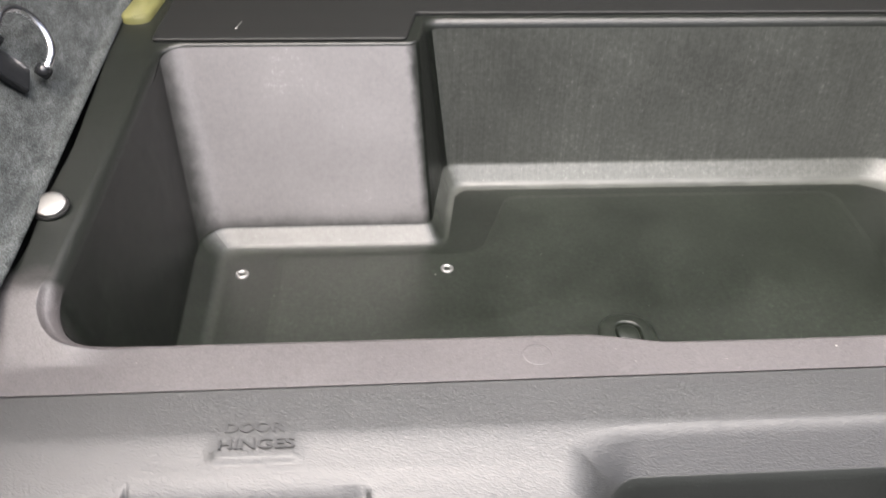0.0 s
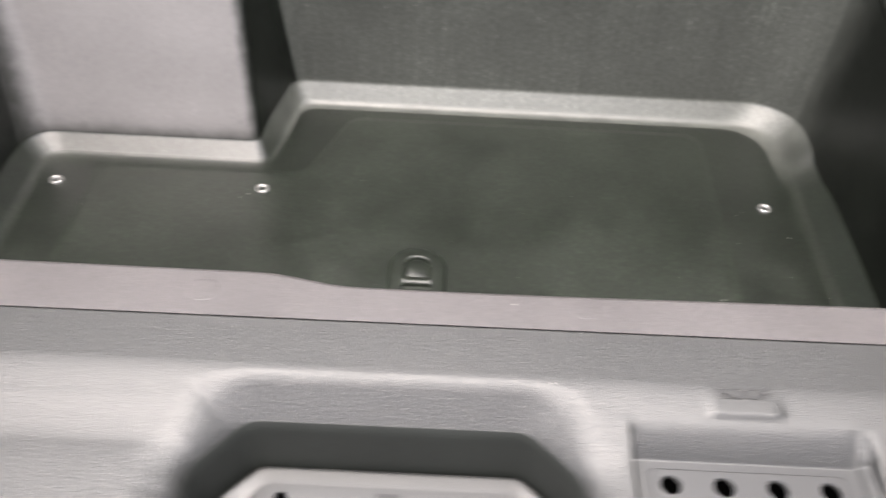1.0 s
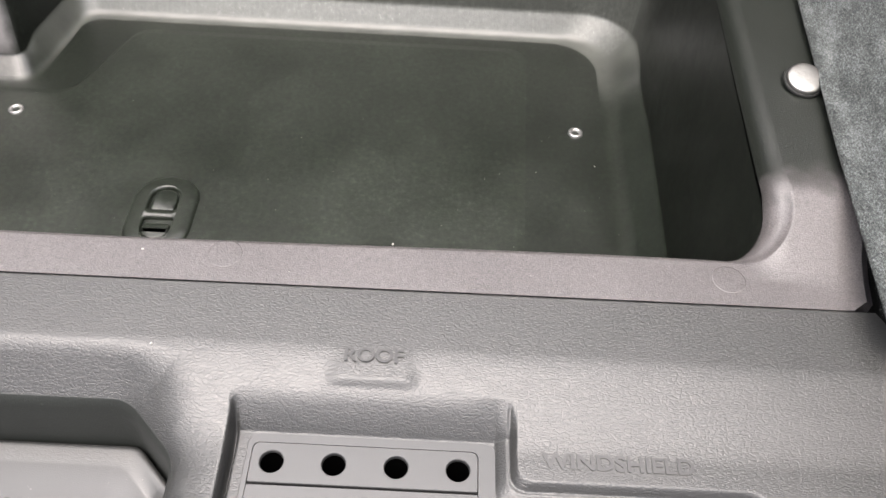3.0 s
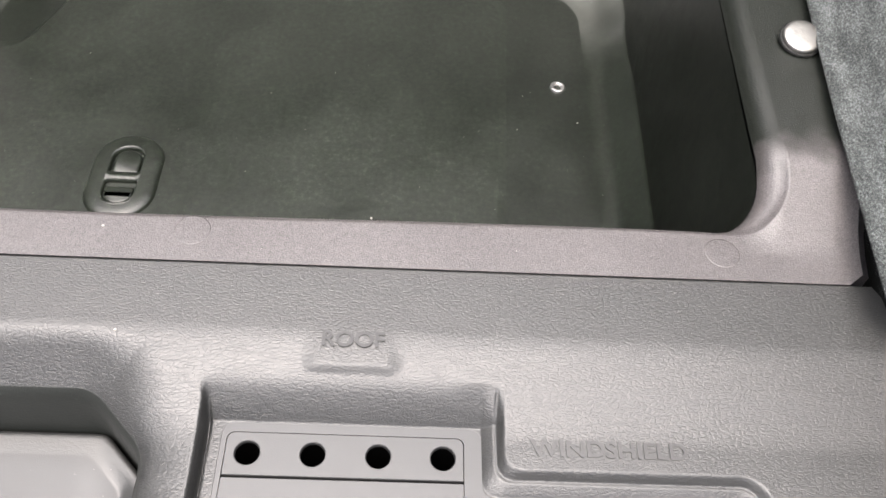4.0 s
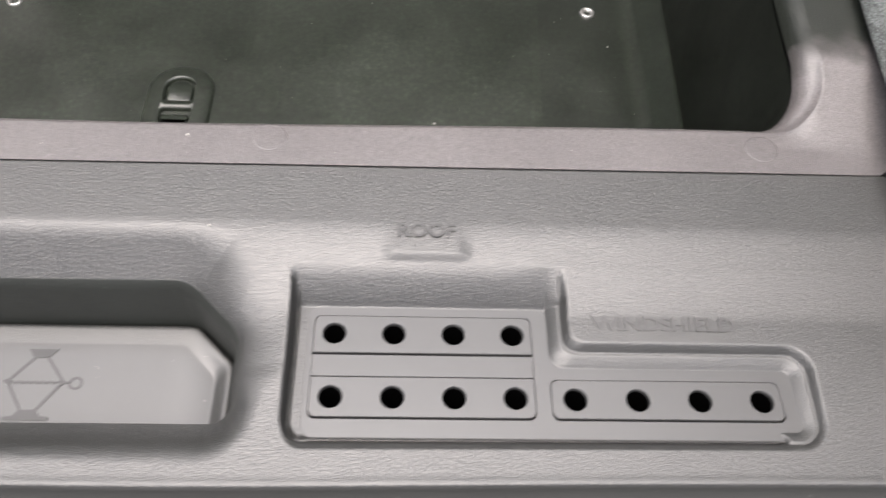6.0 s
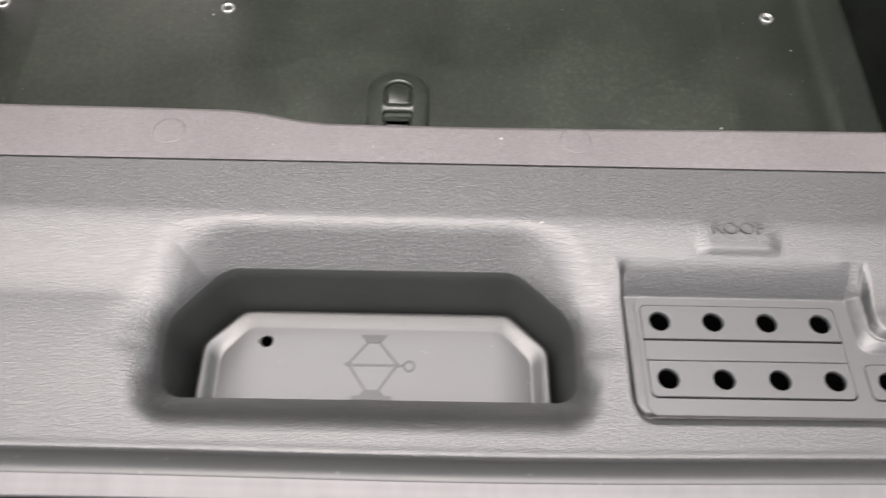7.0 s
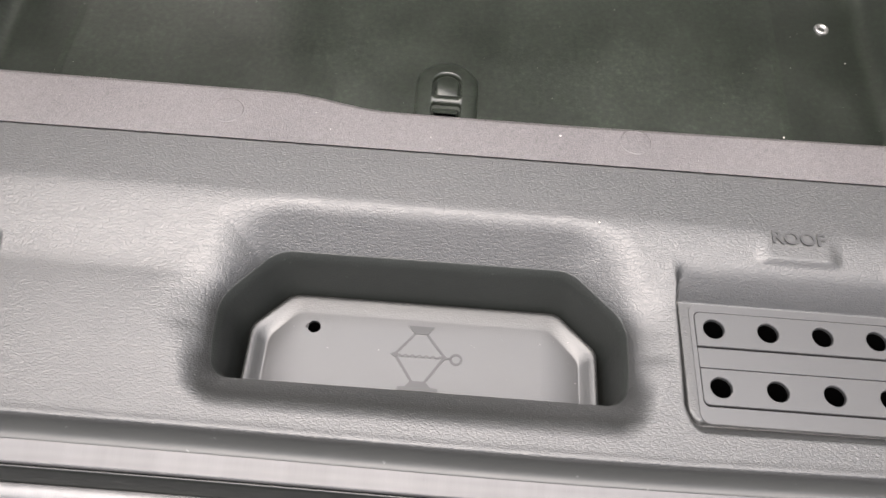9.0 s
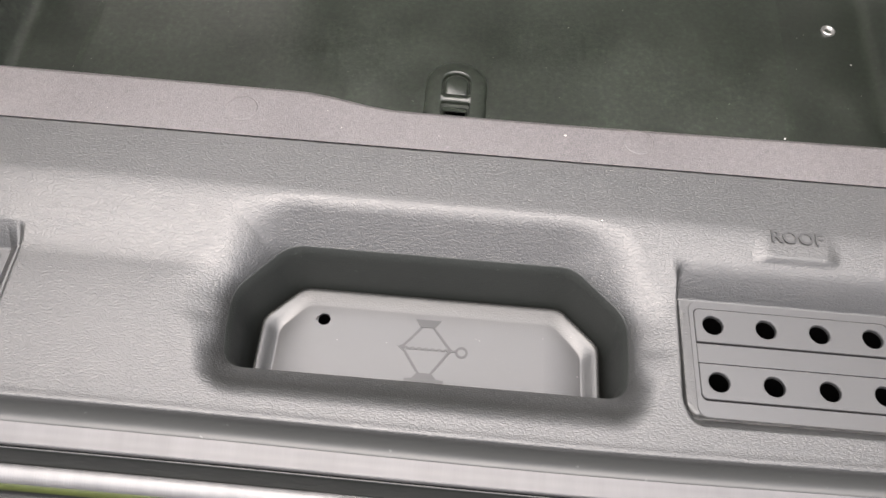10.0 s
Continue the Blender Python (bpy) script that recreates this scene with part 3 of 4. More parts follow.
def jack_emblem():
    """A scissor jack in outline: base, head, four arms, screw and eye."""
    bm = bmesh.new()
    cx, z0, z1 = 0.3805, FACE_Z - 0.0004, FACE_Z + 0.00018
    for ring in ([(cx - 0.0076, 0.2262), (cx - 0.0040, 0.2212), (cx + 0.0040, 0.2212), (cx + 0.0076, 0.2262)],
                 [(cx - 0.0112, 0.1864), (cx + 0.0112, 0.1864), (cx + 0.0112, 0.1884), (cx + 0.0070, 0.1888), (cx + 0.0042, 0.1922), (cx - 0.0042, 0.1922), (cx - 0.0070, 0.1888), (cx - 0.0112, 0.1884)],
                 [(cx - 0.0166, 0.2078), (cx - 0.0128, 0.2052), (cx - 0.0118, 0.2076), (cx - 0.0128, 0.2098)],
                 [(cx + 0.0118, 0.2076), (cx + 0.0132, 0.2052), (cx + 0.0158, 0.2074), (cx + 0.0132, 0.2098)]):
        rows = loft(bm, [flat(ring, z0), flat(ring, z1 + 0.00024)])
        bm.faces.new(rows[-1])
    for k, (ax, ay, bx, by) in enumerate(((-0.0034, 0.2214, -0.0136, 0.2084), (0.0034, 0.2214, 0.0136, 0.2084), (-0.0134, 0.2068, -0.0036, 0.1918), (0.0134, 0.2068, 0.0036, 0.1918))):
        bar(bm, cx + ax, ay, cx + bx, by, 0.0015, z0, z1 + 0.00003 * k)
    for k in range(6):
        x = cx - 0.0118 + 0.0039 * k
        bar(bm, x, 0.2080, x + 0.00195, 0.2066, 0.0010, z0, z1 + 0.00015)
        bar(bm, x + 0.00195, 0.2066, x + 0.0039, 0.2080, 0.0010, z0, z1 + 0.0002)
    bar(bm, cx + 0.0150, 0.2074, cx + 0.0180, 0.2072, 0.0012, z0, z1 + 0.0002)
    eye = (cx + 0.0206, 0.2070)
    rows = loft(bm, [flat(circle(*eye, 0.0037), z0), flat(circle(*eye, 0.0037), z1), flat(circle(*eye, 0.0023), z1), flat(circle(*eye, 0.0023), z0)])
    part("jack_emblem", bm, EMBLEM, boss, "faint polished scissor-jack emblem", smooth=False)


jack_emblem()


def lettering(text, x, y, z, width, height, name="lettering", tilt=0.0):
    curve = bpy.data.curves.new(name, "FONT")
    curve.body, curve.align_x, curve.align_y, curve.extrude, curve.bevel_depth, curve.offset = text, "CENTER", "CENTER", 0.02, 0.0, 0.020
    ob = new(name, curve)
    bpy.context.view_layer.update()
    mesh = bpy.data.meshes.new_from_object(ob.evaluated_get(bpy.context.evaluated_depsgraph_get()))
    size = ob.dimensions.copy()
    bpy.data.objects.remove(ob)
    mesh.transform(pose(x, y, z, tilt) @ Matrix.Diagonal((width / size.x, height / size.y, 0.012, 1)))
    return link_mesh(name, mesh, LETTER, sill, "moulded capital letters", smooth=False)


lettering("ROOF", 0.5808, 0.2655, TOP + 0.0003, 0.0290, 0.0080)
lettering("WINDSHIELD", 0.699, 0.2208, LOW + 0.0004, 0.0715, 0.0078, tilt=3)
lettering("DOOR", 0.0900, 0.2735, TOP + 0.0003, 0.033, 0.0070)
lettering("HINGES", 0.0925, 0.2620, TOP + 0.0003, 0.042, 0.0070)

# ---- storage bin under the load floor ----
tub = thing("storage_bin", 0.385, 0.6, 0.6, "black moulded plastic underfloor storage bin, empty and scuffed", "storage bin")
FLOOR = 0.6


def rim_end(y, right):
    """Where the rim stops short of the carpeted trim."""
    return 0.8380 + 0.0030 * smooth_step(y, 0.306, 0.335) + 0.083 * max(0.0, y - 0.335) + 0.006 * smooth_step(y, 0.335, 0.39) if right else -0.0712 - 0.080 * (y - 0.33) - 0.010 * (1 - smooth_step(y, 0.36, 0.43)) + 0.006 * smooth_step(y, 0.47, 0.56)


def rim_height(x, y):
    side = max(smooth_step(x, 0.778, 0.802), 1 - smooth_step(x, -0.032, -0.008))
    ramp_up = 0.018 * (0.2 * smooth_step(y, 0.326, 0.384) + 0.8 * min(1.0, max(0.0, (y - 0.3265) / 0.0535)))
    back = 0.018 * min(1.0, max(0.0, (y - 0.40) / 0.33))
    far = smooth_step(y, 0.5, 0.7)
    return TOP + ramp_up * max(side, far) + back * max(side, far)


def lip_step(x, y):
    """The front edge of the opening stands 9 mm farther back on one half."""
    near = 1 - smooth_step(y, 0.36, 0.40)
    return y + near * (0.009 * (1 - smooth_step(x, 0.288, 0.352)) + 0.005 * smooth_step(x, 0.4, 0.75))


def tub_ring(a, b, c, d, e, f, r):
    return rounded([(*a, r[0]), (*b, r[1]), (*c, r[2]), (*d, r[3]), (*e, r[4]), (*f, r[5])], 12, 60)


base = tub_ring((0.010, 0.365), (0.754, 0.365), (0.759, 0.7545), (0.243, 0.7545), (0.226, 0.639), (0.004, 0.639), (0.03, 0.03, 0.045, 0.020, 0.018, 0.018))
foot = tub_ring((-0.012, 0.345), (0.783, 0.345), (0.799, 0.780), (0.230, 0.780), (0.211, 0.669), (-0.028, 0.669), (0.03, 0.03, 0.055, 0.022, 0.012, 0.030))
brim = tub_ring((-0.0465, 0.3365), (0.7945, 0.3365), (0.806, 0.784), (0.211, 0.784), (0.198, 0.7255), (-0.048, 0.7255), (0.034, 0.034, 0.050, 0.022, 0.014, 0.022))
over = tub_ring((-0.0565, 0.3320), (0.8060, 0.3320), (0.816, 0.792), (0.207, 0.792), (0.195, 0.7285), (-0.0555, 0.7285), (0.034, 0.034, 0.046, 0.016, 0.008, 0.018))


def cove(p):
    """Height of the fillet between floor and wall: low along the block, higher elsewhere."""
    return 0.017 + 0.007 * max(smooth_step(p.y, 0.675, 0.70), 1 - smooth_step(p.y, 0.60, 0.655))


def roll(p):
    """Height of the rounded brim, larger at the back."""
    return 0.006 - 0.003 * smooth_step(p.y, 0.68, 0.72) + 0.006 * smooth_step(p.y, 0.75, 0.77) + 0.005 * max(smooth_step(p.x, 0.76, 0.79), 0.8 - 0.8 * smooth_step(p.x, -0.045, -0.02)) * (1 - smooth_step(p.y, 0.66, 0.74))


bm = bmesh.new()
rings = [[(p.x, p.y, FLOOR) for p in base]]
# the fillet leaves the floor softly, runs up almost straight and meets the wall in a tight bend
steps = np.linspace(0, 1, 241)
bend = np.radians(50 * smooth_step(steps, 0.0, 0.42) + 40 * smooth_step(steps, 0.84, 1.0))
out, rise = np.cumsum(np.cos(bend)) / np.cos(bend).sum(), np.cumsum(np.sin(bend)) / np.sin(bend).sum()
for k in range(1, 25):
    u, v = float(out[10 * k]), float(rise[10 * k])
    rings.append([(p.x + (q.x - p.x) * u, p.y + (q.y - p.y) * u, FLOOR + cove(q) * v) for p, q in zip(base, foot)])
for k in range(1, 9):
    rings.append([(p.x + (q.x - p.x) * k / 8, lip_step(q.x, p.y + (q.y - p.y) * k / 8), FLOOR + cove(p) + (rim_height(q.x, q.y) - roll(q) - FLOOR - cove(p)) * k / 8) for p, q in zip(foot, brim)])
loft(bm, rings)
wall = part("wall", bm, WALLBIN, tub, "scuffed black bin wall, its lit back and block face painted pale")
wall.data.materials.append(LIT_FACE)
wall.data.materials.append(SCUFFED_LIT)
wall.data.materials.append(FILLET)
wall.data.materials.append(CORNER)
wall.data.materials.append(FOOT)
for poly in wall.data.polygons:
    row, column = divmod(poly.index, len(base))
    # The block's front columns take the pale tone that paints its reflected light.
    lit_part, back = 293 <= column < 372, 147 <= column < 222
    poly.material_index = (5 if row >= 8 and 296 <= column < 365 else 2 if row >= 8 and back else 3) if row < 23 else 1 if lit_part else 2 if back else 4 if 74 <= column < 147 else 0

bm = bmesh.new()
ring = [bm.verts.new((p.x, p.y, FLOOR)) for p in base]
edges = [bm.edges.new((ring[i], ring[(i + 1) % len(ring)])) for i in range(len(ring))]
bmesh.ops.triangle_fill(bm, edges=edges, use_beauty=True)
part("floor", bm, BORDER, tub, "dark border of the bin floor")

# the raised middle of the floor
bm = bmesh.new()
pan = lambda s: rounded([(0.053 + s, 0.36 + s, 0.01), (0.676 - s, 0.36 + s, 0.01), (0.690 - s, 0.742 - s, 0.02), (0.30, 0.742 - s, 0.02), (0.262, 0.640 - s, 0.02), (0.051 + s, 0.640 - s, 0.01)], 6, 4)
rows = loft(bm, [flat(pan(0), FLOOR), flat(pan(0.007), FLOOR + 0.0006)])
bm.faces.new(rows[-1])
part("floor_pan", bm, BIN, tub, smooth=False)

# rim: rolls over from the wall and runs out flat under the trims
X0, X1, Y1 = -0.135, 0.905, 1.0


def rim_rings():
    """The point on the rim's outer edge that each point of the opening's edge faces."""
    fan = []
    for q in over:
        right = q.x > 0.38
        if 0.364 < q.y < 0.715 and (q.x < 0 or q.x > 0.77):
            o = Vector((float(rim_end(q.y, right)), q.y))
        elif q.y <= 0.364:
            near = 0.769 if right else -0.019
            w = min(max((q.x - near if right else near - q.x) / 0.034, 0.0), 1.0)
            front = seam(q.x) + 0.0006
            if w <= 0.55:
                o = Vector((near + (float(rim_end(front, right)) - near) * w / 0.55 if w else q.x, front))
            else:
                y = front + (0.364 - front) * (w - 0.55) / 0.45
                o = Vector((float(rim_end(y, right)), y))
        else:
            o = Vector((X0 + (X1 - X0) * (q.x + 0.053) / 0.873, Y1))
        fan.append(o)
    return fan


fan = rim_rings()
bm = bmesh.new()
rings = []
for k in range(5):
    a = math.pi / 2 * k / 4
    ring = []
    for p, q in zip(brim, over):
        h = rim_height(q.x, q.y)
        s = 1 - math.cos(a)
        ring.append((p.x + (q.x - p.x) * s, lip_step(q.x, p.y + (q.y - p.y) * s), h - roll(q) + roll(q) * math.sin(a)))
    rings.append(ring)
for k in range(1, 37):
    s = (k / 36) ** 1.1
    if k == 36:
        rings.append([(q.x + (o.x - q.x) * 0.9985, lip_step(q.x, q.y) + (o.y - lip_step(q.x, q.y)) * 0.9985, rim_height(q.x + (o.x - q.x) * 0.9985, lip_step(q.x, q.y) + (o.y - lip_step(q.x, q.y)) * 0.9985)) for q, o in zip(over, fan)])
    ring = []
    for q, o in zip(over, fan):
        qy = lip_step(q.x, q.y)
        x, y = q.x + (o.x - q.x) * s, qy + (o.y - qy) * s
        ring.append((x, y, rim_height(x, y)))
    rings.append(ring)
outermost = rings[-1]
for back, down in ((0.0, 0.0007), (0.006, 0.0025), (0.007, 0.02)):
    rings.append([(x + 0.7 * back * (x > 0.83 and y < 0.6), y + back * (y < 0.313), z - down) for x, y, z in outermost])
loft(bm, rings)
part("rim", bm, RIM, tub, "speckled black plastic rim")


def rivet(x, y):
    bm = bmesh.new()
    turned(bm, [(0.0068, FLOOR), (0.0066, FLOOR + 0.0016), (0.0058, FLOOR + 0.0022), (0.0042, FLOOR + 0.0021), (0.0034, FLOOR + 0.0012), (0.003, FLOOR - 0.002), (0.001, FLOOR - 0.002)], x, y, 24)
    part("rivet", bm, RIVET, tub, "bright hollow steel rivet")


for x, y in ((0.019, 0.607), (0.224, 0.609), (0.731, 0.6175)):
    rivet(x, y)

for x in (0.259, 0.496, 0.767):
    bm = bmesh.new()
    z = rim_height(x, 0.326)
    turned(bm, [(0.0092, z - 0.001), (0.0091, z + 0.00004), (0.0085, z + 0.00007), (0.001, z + 0.00007)], x, 0.3255, 32)
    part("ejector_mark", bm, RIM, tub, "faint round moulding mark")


def finger_catch():
    """Oval black pull with two D-shaped finger wells."""
    catch = thing("finger_catch", 0.376, 0.49, FLOOR, "black oval plastic finger catch with two D-shaped wells", "latch")
    cx, cy = 0.3850, 0.4915

    def half(s):
        w = 0.0215 + s
        return rounded([(cx - w, cy - 0.037 - s, w - 0.0006), (cx + w, cy - 0.037 - s, w - 0.0006), (cx + w, cy + 0.037 + s, w - 0.0006), (cx - w, cy + 0.037 + s, w - 0.0006)], 12, 4)

    bm = bmesh.new()
    z = FLOOR + 0.0012
    rows = loft(bm, [flat(half(0.0055), FLOOR), flat(half(0.0047), z + 0.0006), flat(half(0.0032), z + 0.0019), flat(half(0.0005), z + 0.0028), flat(half(-0.0025), z + 0.0034), flat(half(-0.0055), z + 0.0036), flat(half(-0.0080), z + 0.0038)])

    def d_shape(way, g):
        """The upper button's outline, or the lower one's, which stands farther from the bar."""
        y0, y1 = (cy + 0.0010 + 0.3 * g, cy + 0.0270 - g) if way > 0 else (cy - 0.0065 - (4.2 * g if g > 0 else g), cy - 0.0300 + g)
        w, r = 0.0122 - g, 0.0116 - g
        return rounded([(cx - w, y0, 0.0025), (cx + w, y0, 0.0025), (cx + w, y1, r), (cx - w, y1, r)][::way], 10, 4)

    upper, lower = d_shape(1, 0), d_shape(-1, 0)
    loops = [rows[-1]]
    for well in (upper, lower):
        sink = loft(bm, [flat(well, z + 0.0038), flat(well, z - 0.0008)])
        loops.append(sink[0])
    cap_with_holes(bm, loops)
    part("surround", bm, BIN, catch)
    for way in (1, -1):
        bm = bmesh.new()
        inset = 0.0020 if way > 0 else 0.0014
        rows = loft(bm, [flat(d_shape(way, inset), z - 0.0010), flat(d_shape(way, inset), z + 0.0016), flat(d_shape(way, inset + 0.0006), z + 0.0024), flat(d_shape(way, inset + 0.0018), z + 0.0028)])
        bm.faces.new(rows[-1])
        part("button", bm, BIN, catch)
        # A black sheet under the button paints the shade of its gap.
        bm = bmesh.new()
        bm.faces.new([bm.verts.new((p.x, p.y, z - 0.0009)) for p in d_shape(way, -0.0002)])
        part("gap", bm, HOLE, catch, "black sheet painting the shade round the button")


finger_catch()


def rim_screw(x, y, z, tilt):
    screw = thing("screw_cap", x, y, z, "shiny round steel screw head on a black washer beside the carpet", "screw", "rim screws")
    bm = bmesh.new()
    turned(bm, [(0.0132, 0.0), (0.0130, 0.0012), (0.0125, 0.0016), (0.0115, 0.0014), (0.010, 0.001)], 0, 0)
    part("washer", bm, BLACK, screw)
    bm = bmesh.new()
    turned(bm, [(0.0118, 0.0010), (0.0118, 0.0032), (0.0112, 0.0041), (0.0098, 0.0046), (0.006, 0.0049), (0.0015, 0.0050)], 0, 0)
    part("screw_head", bm, STEEL, screw)
    screw.matrix_basis = pose(x, y, z, 14, tilt, 0)


rim_screw(-0.0745, 0.464, rim_height(-0.0745, 0.464) + 0.003, 0)
rim_screw(0.835, 0.470, rim_height(0.835, 0.470) + 0.003, 0)


# ---- carpeted side trims ----
def carpet_panel(name, sign, x_front, x_back, y0, y1, label, slant=0.0):
    """A thick carpeted trim that stands on the rim with a rolled lower edge."""
    panel = thing(name, (x_front + x_back) / 2, (y0 + y1) / 2, 0.77, label, "carpet trim", "side carpets")
    ny, nu = 260, 150
    verts = []
    for j in range(ny):
        y = y0 + (y1 - y0) * (j / (ny - 1)) ** 1.5
        x_edge = x_front + (x_back - x_front) * (y - y0) / (y1 - y0)
        for i in range(nu):
            u = i / (nu - 1)
            if u < 0.12:
                a = math.pi * u / 0.12
                out, up = 0.012 - 0.5 * 0.014 * (1 - math.cos(a)) if a < math.pi / 2 else 0.007 - 0.009 * math.sin(a), 0.006 + 0.5 * 0.010 * (1 - math.cos(a))
            else:
                v = (u - 0.12) / 0.88
                out, up = 0.007 + 0.14 * v, 0.016 + 0.22 * v ** 1.15
            p = Vector((x_edge + sign * out, y - slant * out * (1 - smooth_step(y, y0, y0 + 0.12)), 0.772 + 0.013 * max(0, (y - 0.4) / 0.4) + up))
            if y - y0 < 0.009:
                # the front edge is folded round
                p += Vector((sign * 0.84, 0, -0.54)) * 0.009 * (1 - math.sqrt(1 - (1 - (y - y0) / 0.009) ** 2))
            n = noise.noise(p * 260) * 0.0012 + noise.noise(p * 55) * 0.0009
            p += Vector((-sign * 0.6, 0, 0.8)) * n
            if u < 0.02 or j == 0:
                p.x += noise.noise(Vector((y * 400, 3.1, i * 0.1))) * 0.0012
            verts.append(p)
    faces = [(j * nu + i, j * nu + i + 1, (j + 1) * nu + i + 1, (j + 1) * nu + i) for j in range(ny - 1) for i in range(nu - 1)]
    mesh = bpy.data.meshes.new(name)
    mesh.from_pydata([tuple(v) for v in verts], [], faces)
    link_mesh("pile_face", mesh, CARPET, panel)
    return panel


def fuzz(panel, sign, x_front, x_back, y0, y1, seed):
    """Loose fibres along the carpet's worn lower and front edges."""
    rng = random.Random(seed)
    bm = bmesh.new()
    for _ in range(2000):
        y = y0 + 0.012 + (y1 - y0 - 0.012) * rng.random() ** 1.4
        x = x_front + (x_back - x_front) * (y - y0) / (y1 - y0)
        up = rng.uniform(0.004, 0.03)
        z0 = 0.772 + 0.013 * max(0, (y - 0.4) / 0.4)
        out = 0.001 if up < 0.02 else 0.007 + 0.64 * (up - 0.016)
        root = Vector((x + sign * out, y, z0 + up))
        tip = root + Vector((-sign * rng.uniform(0.0004, 0.0026), rng.uniform(-0.002, 0.002), rng.uniform(-0.001, 0.002)))
        w = rng.uniform(0.00008, 0.00016)
        a, b, c = (bm.verts.new(root + Vector(o) * w) for o in ((1, 0, 0), (-0.5, 0.9, 0), (-0.5, -0.9, 0.3)))
        t = bm.verts.new(tip)
        for f in ((a, b, t), (b, c, t), (c, a, t)):
            bm.faces.new(f)
    part("fuzz", bm, FIBRE, panel, "loose grey fibres")


left_carpet = carpet_panel("side_carpet", -1, -0.074, -0.112, 0.300, 0.98, "dark grey carpeted side trim, worn along its lower edge")
right_carpet = carpet_panel("side_carpet", 1, 0.8285, 0.8865, 0.2765, 0.98, "dark grey carpeted side trim, worn along its lower edge", 0.35)
fuzz(left_carpet, -1, -0.074, -0.112, 0.300, 0.98, 5)
fuzz(right_carpet, 1, 0.8285, 0.8865, 0.2765, 0.98, 6)
for ob in (left_carpet, right_carpet):
    for child in ob.children:
        child.location = -ob.location

for ob in (sill, tub):
    for child in ob.children:
        child.location = -ob.location
for ob in scene.objects:
    if ob.parent is None and ob.name.startswith("finger_catch"):
        for child in ob.children:
            child.location = -ob.location

# ---- rear seal and body flange ----
seal = thing("weatherstrip", 0.385, 0.127, 0.70, "satin dark grey ribbed rubber weatherstrip along the tailgate opening", "seal")
upper = [(0.1384, 0.690), (0.1384, 0.7222), (0.1379, 0.7222), (0.1365, 0.7219), (0.1350, 0.7214), (0.1335, 0.7208), (0.1320, 0.7202), (0.1308, 0.7199), (0.1296, 0.7197), (0.1284, 0.7196), (0.1274, 0.7195), (0.1268, 0.7192), (0.1265, 0.7186), (0.1264, 0.7178), (0.1267, 0.7160), (0.1280, 0.7110), (0.1302, 0.7030)]
lower = [(0.1303, 0.69), (0.1302, 0.7035), (0.1294, 0.7056), (0.1286, 0.7063), (0.1278, 0.7056), (0.1273, 0.7030), (0.1262, 0.6985), (0.1250, 0.6940), (0.1242, 0.6922), (0.1240, 0.68)]
for profile, name, material, label in ((upper, "bulb", RUBBER, "satin grey rubber bulb"), (lower, "lower_lip", SEALDARK, "dark rubber lip with a thin rib")):
    bm = bmesh.new()
    extrude_profile(bm, profile, -0.16, 0.93, 44, curve=0.8)
    part(name, bm, material, seal, label)
for child in seal.children:
    child.location = -seal.location
flange = thing("body_flange", 0.385, 0.09, 0.6, "olive green painted body flange below the tailgate opening", "car body", kind="structure")
bm = bmesh.new()
extrude_profile(bm, [(0.1241, 0.68), (0.1239, 0.6908), (0.1232, 0.6917), (0.1215, 0.6919), (0.1195, 0.6914), (0.1178, 0.6907), (0.1163, 0.6897), (0.1155, 0.6884), (0.1150, 0.6865), (0.1149, 0.675)], -0.5, 1.27, 60, curve=0.7)
part("flange_lip", bm, EDGING, flange, "pale grey edge strip")
bm = bmesh.new()
extrude_profile(bm, [(0.1150, 0.6848), (0.1140, 0.6840), (0.1130, 0.6822), (0.1124, 0.678), (0.1120, 0.62), (0.110, 0.45)], -0.5, 1.27, 60, curve=0.7)
part("flange_skin", bm, PAINT, flange)
# Added black sheet that stands in for the shade below the flange.
bm = bmesh.new()
extrude_profile(bm, [(0.1126, 0.6800), (0.1122, 0.6770), (0.1110, 0.6755), (0.100, 0.6740), (0.030, 0.6710), (0.018, 0.664), (0.014, 0.60)], -0.5, 1.27, 60, curve=0.7)
part("bumper_top", bm, BLACK, flange, "black sheet painting the shade below the flange")
for child in flange.children:
    child.location = -flange.location

# ---- car body round the load space, and the yard ----


def block(name, x0, y0, z0, x1, y1, z1, material, label, category, bevel=0.0):
    bm = bmesh.new()
    box(bm, x0, y0, z0, x1, y1, z1, bevel)
    ob = part(name, bm, material, None, label, smooth=False)
    return tagged(ob, "", category, "", "structure")


block("floor_rear", -0.30, 0.985, 0.70, 1.07, 1.9, 0.789, BLACK, "black plastic load floor behind the bin", "floor")
# Unseen side walls, raised to cut off sky light from the sides.
block("wall_left", -0.42, 0.32, 0.55, -0.27, 1.9, 1.45, BLACK, "unseen dark car side, raised to cut off the sky", "wall")
block("wall_right", 1.04, 0.32, 0.55, 1.19, 1.9, 1.45, BLACK, "unseen dark car side, raised to cut off the sky", "wall")
# Unseen black boxes, added so the gaps beside the rim stay dark.
block("floor_side_left", -0.268, 0.453, 0.55, -0.078, 0.983, 0.733, BLACK, "unseen dark box added to close the gap under the carpeted side trim", "car body")
block("floor_side_right", 0.857, 0.453, 0.55, 1.038, 0.983, 0.733, BLACK, "unseen dark box added to close the gap under the carpeted side trim", "car body")
# Unseen wall and roof, added to darken reflections from ahead.
block("wall_front", -0.42, 1.9, 0.55, 1.19, 2.0, 1.722, UNSEEN_COVER, "unseen dark wall added ahead of the load space", "wall")
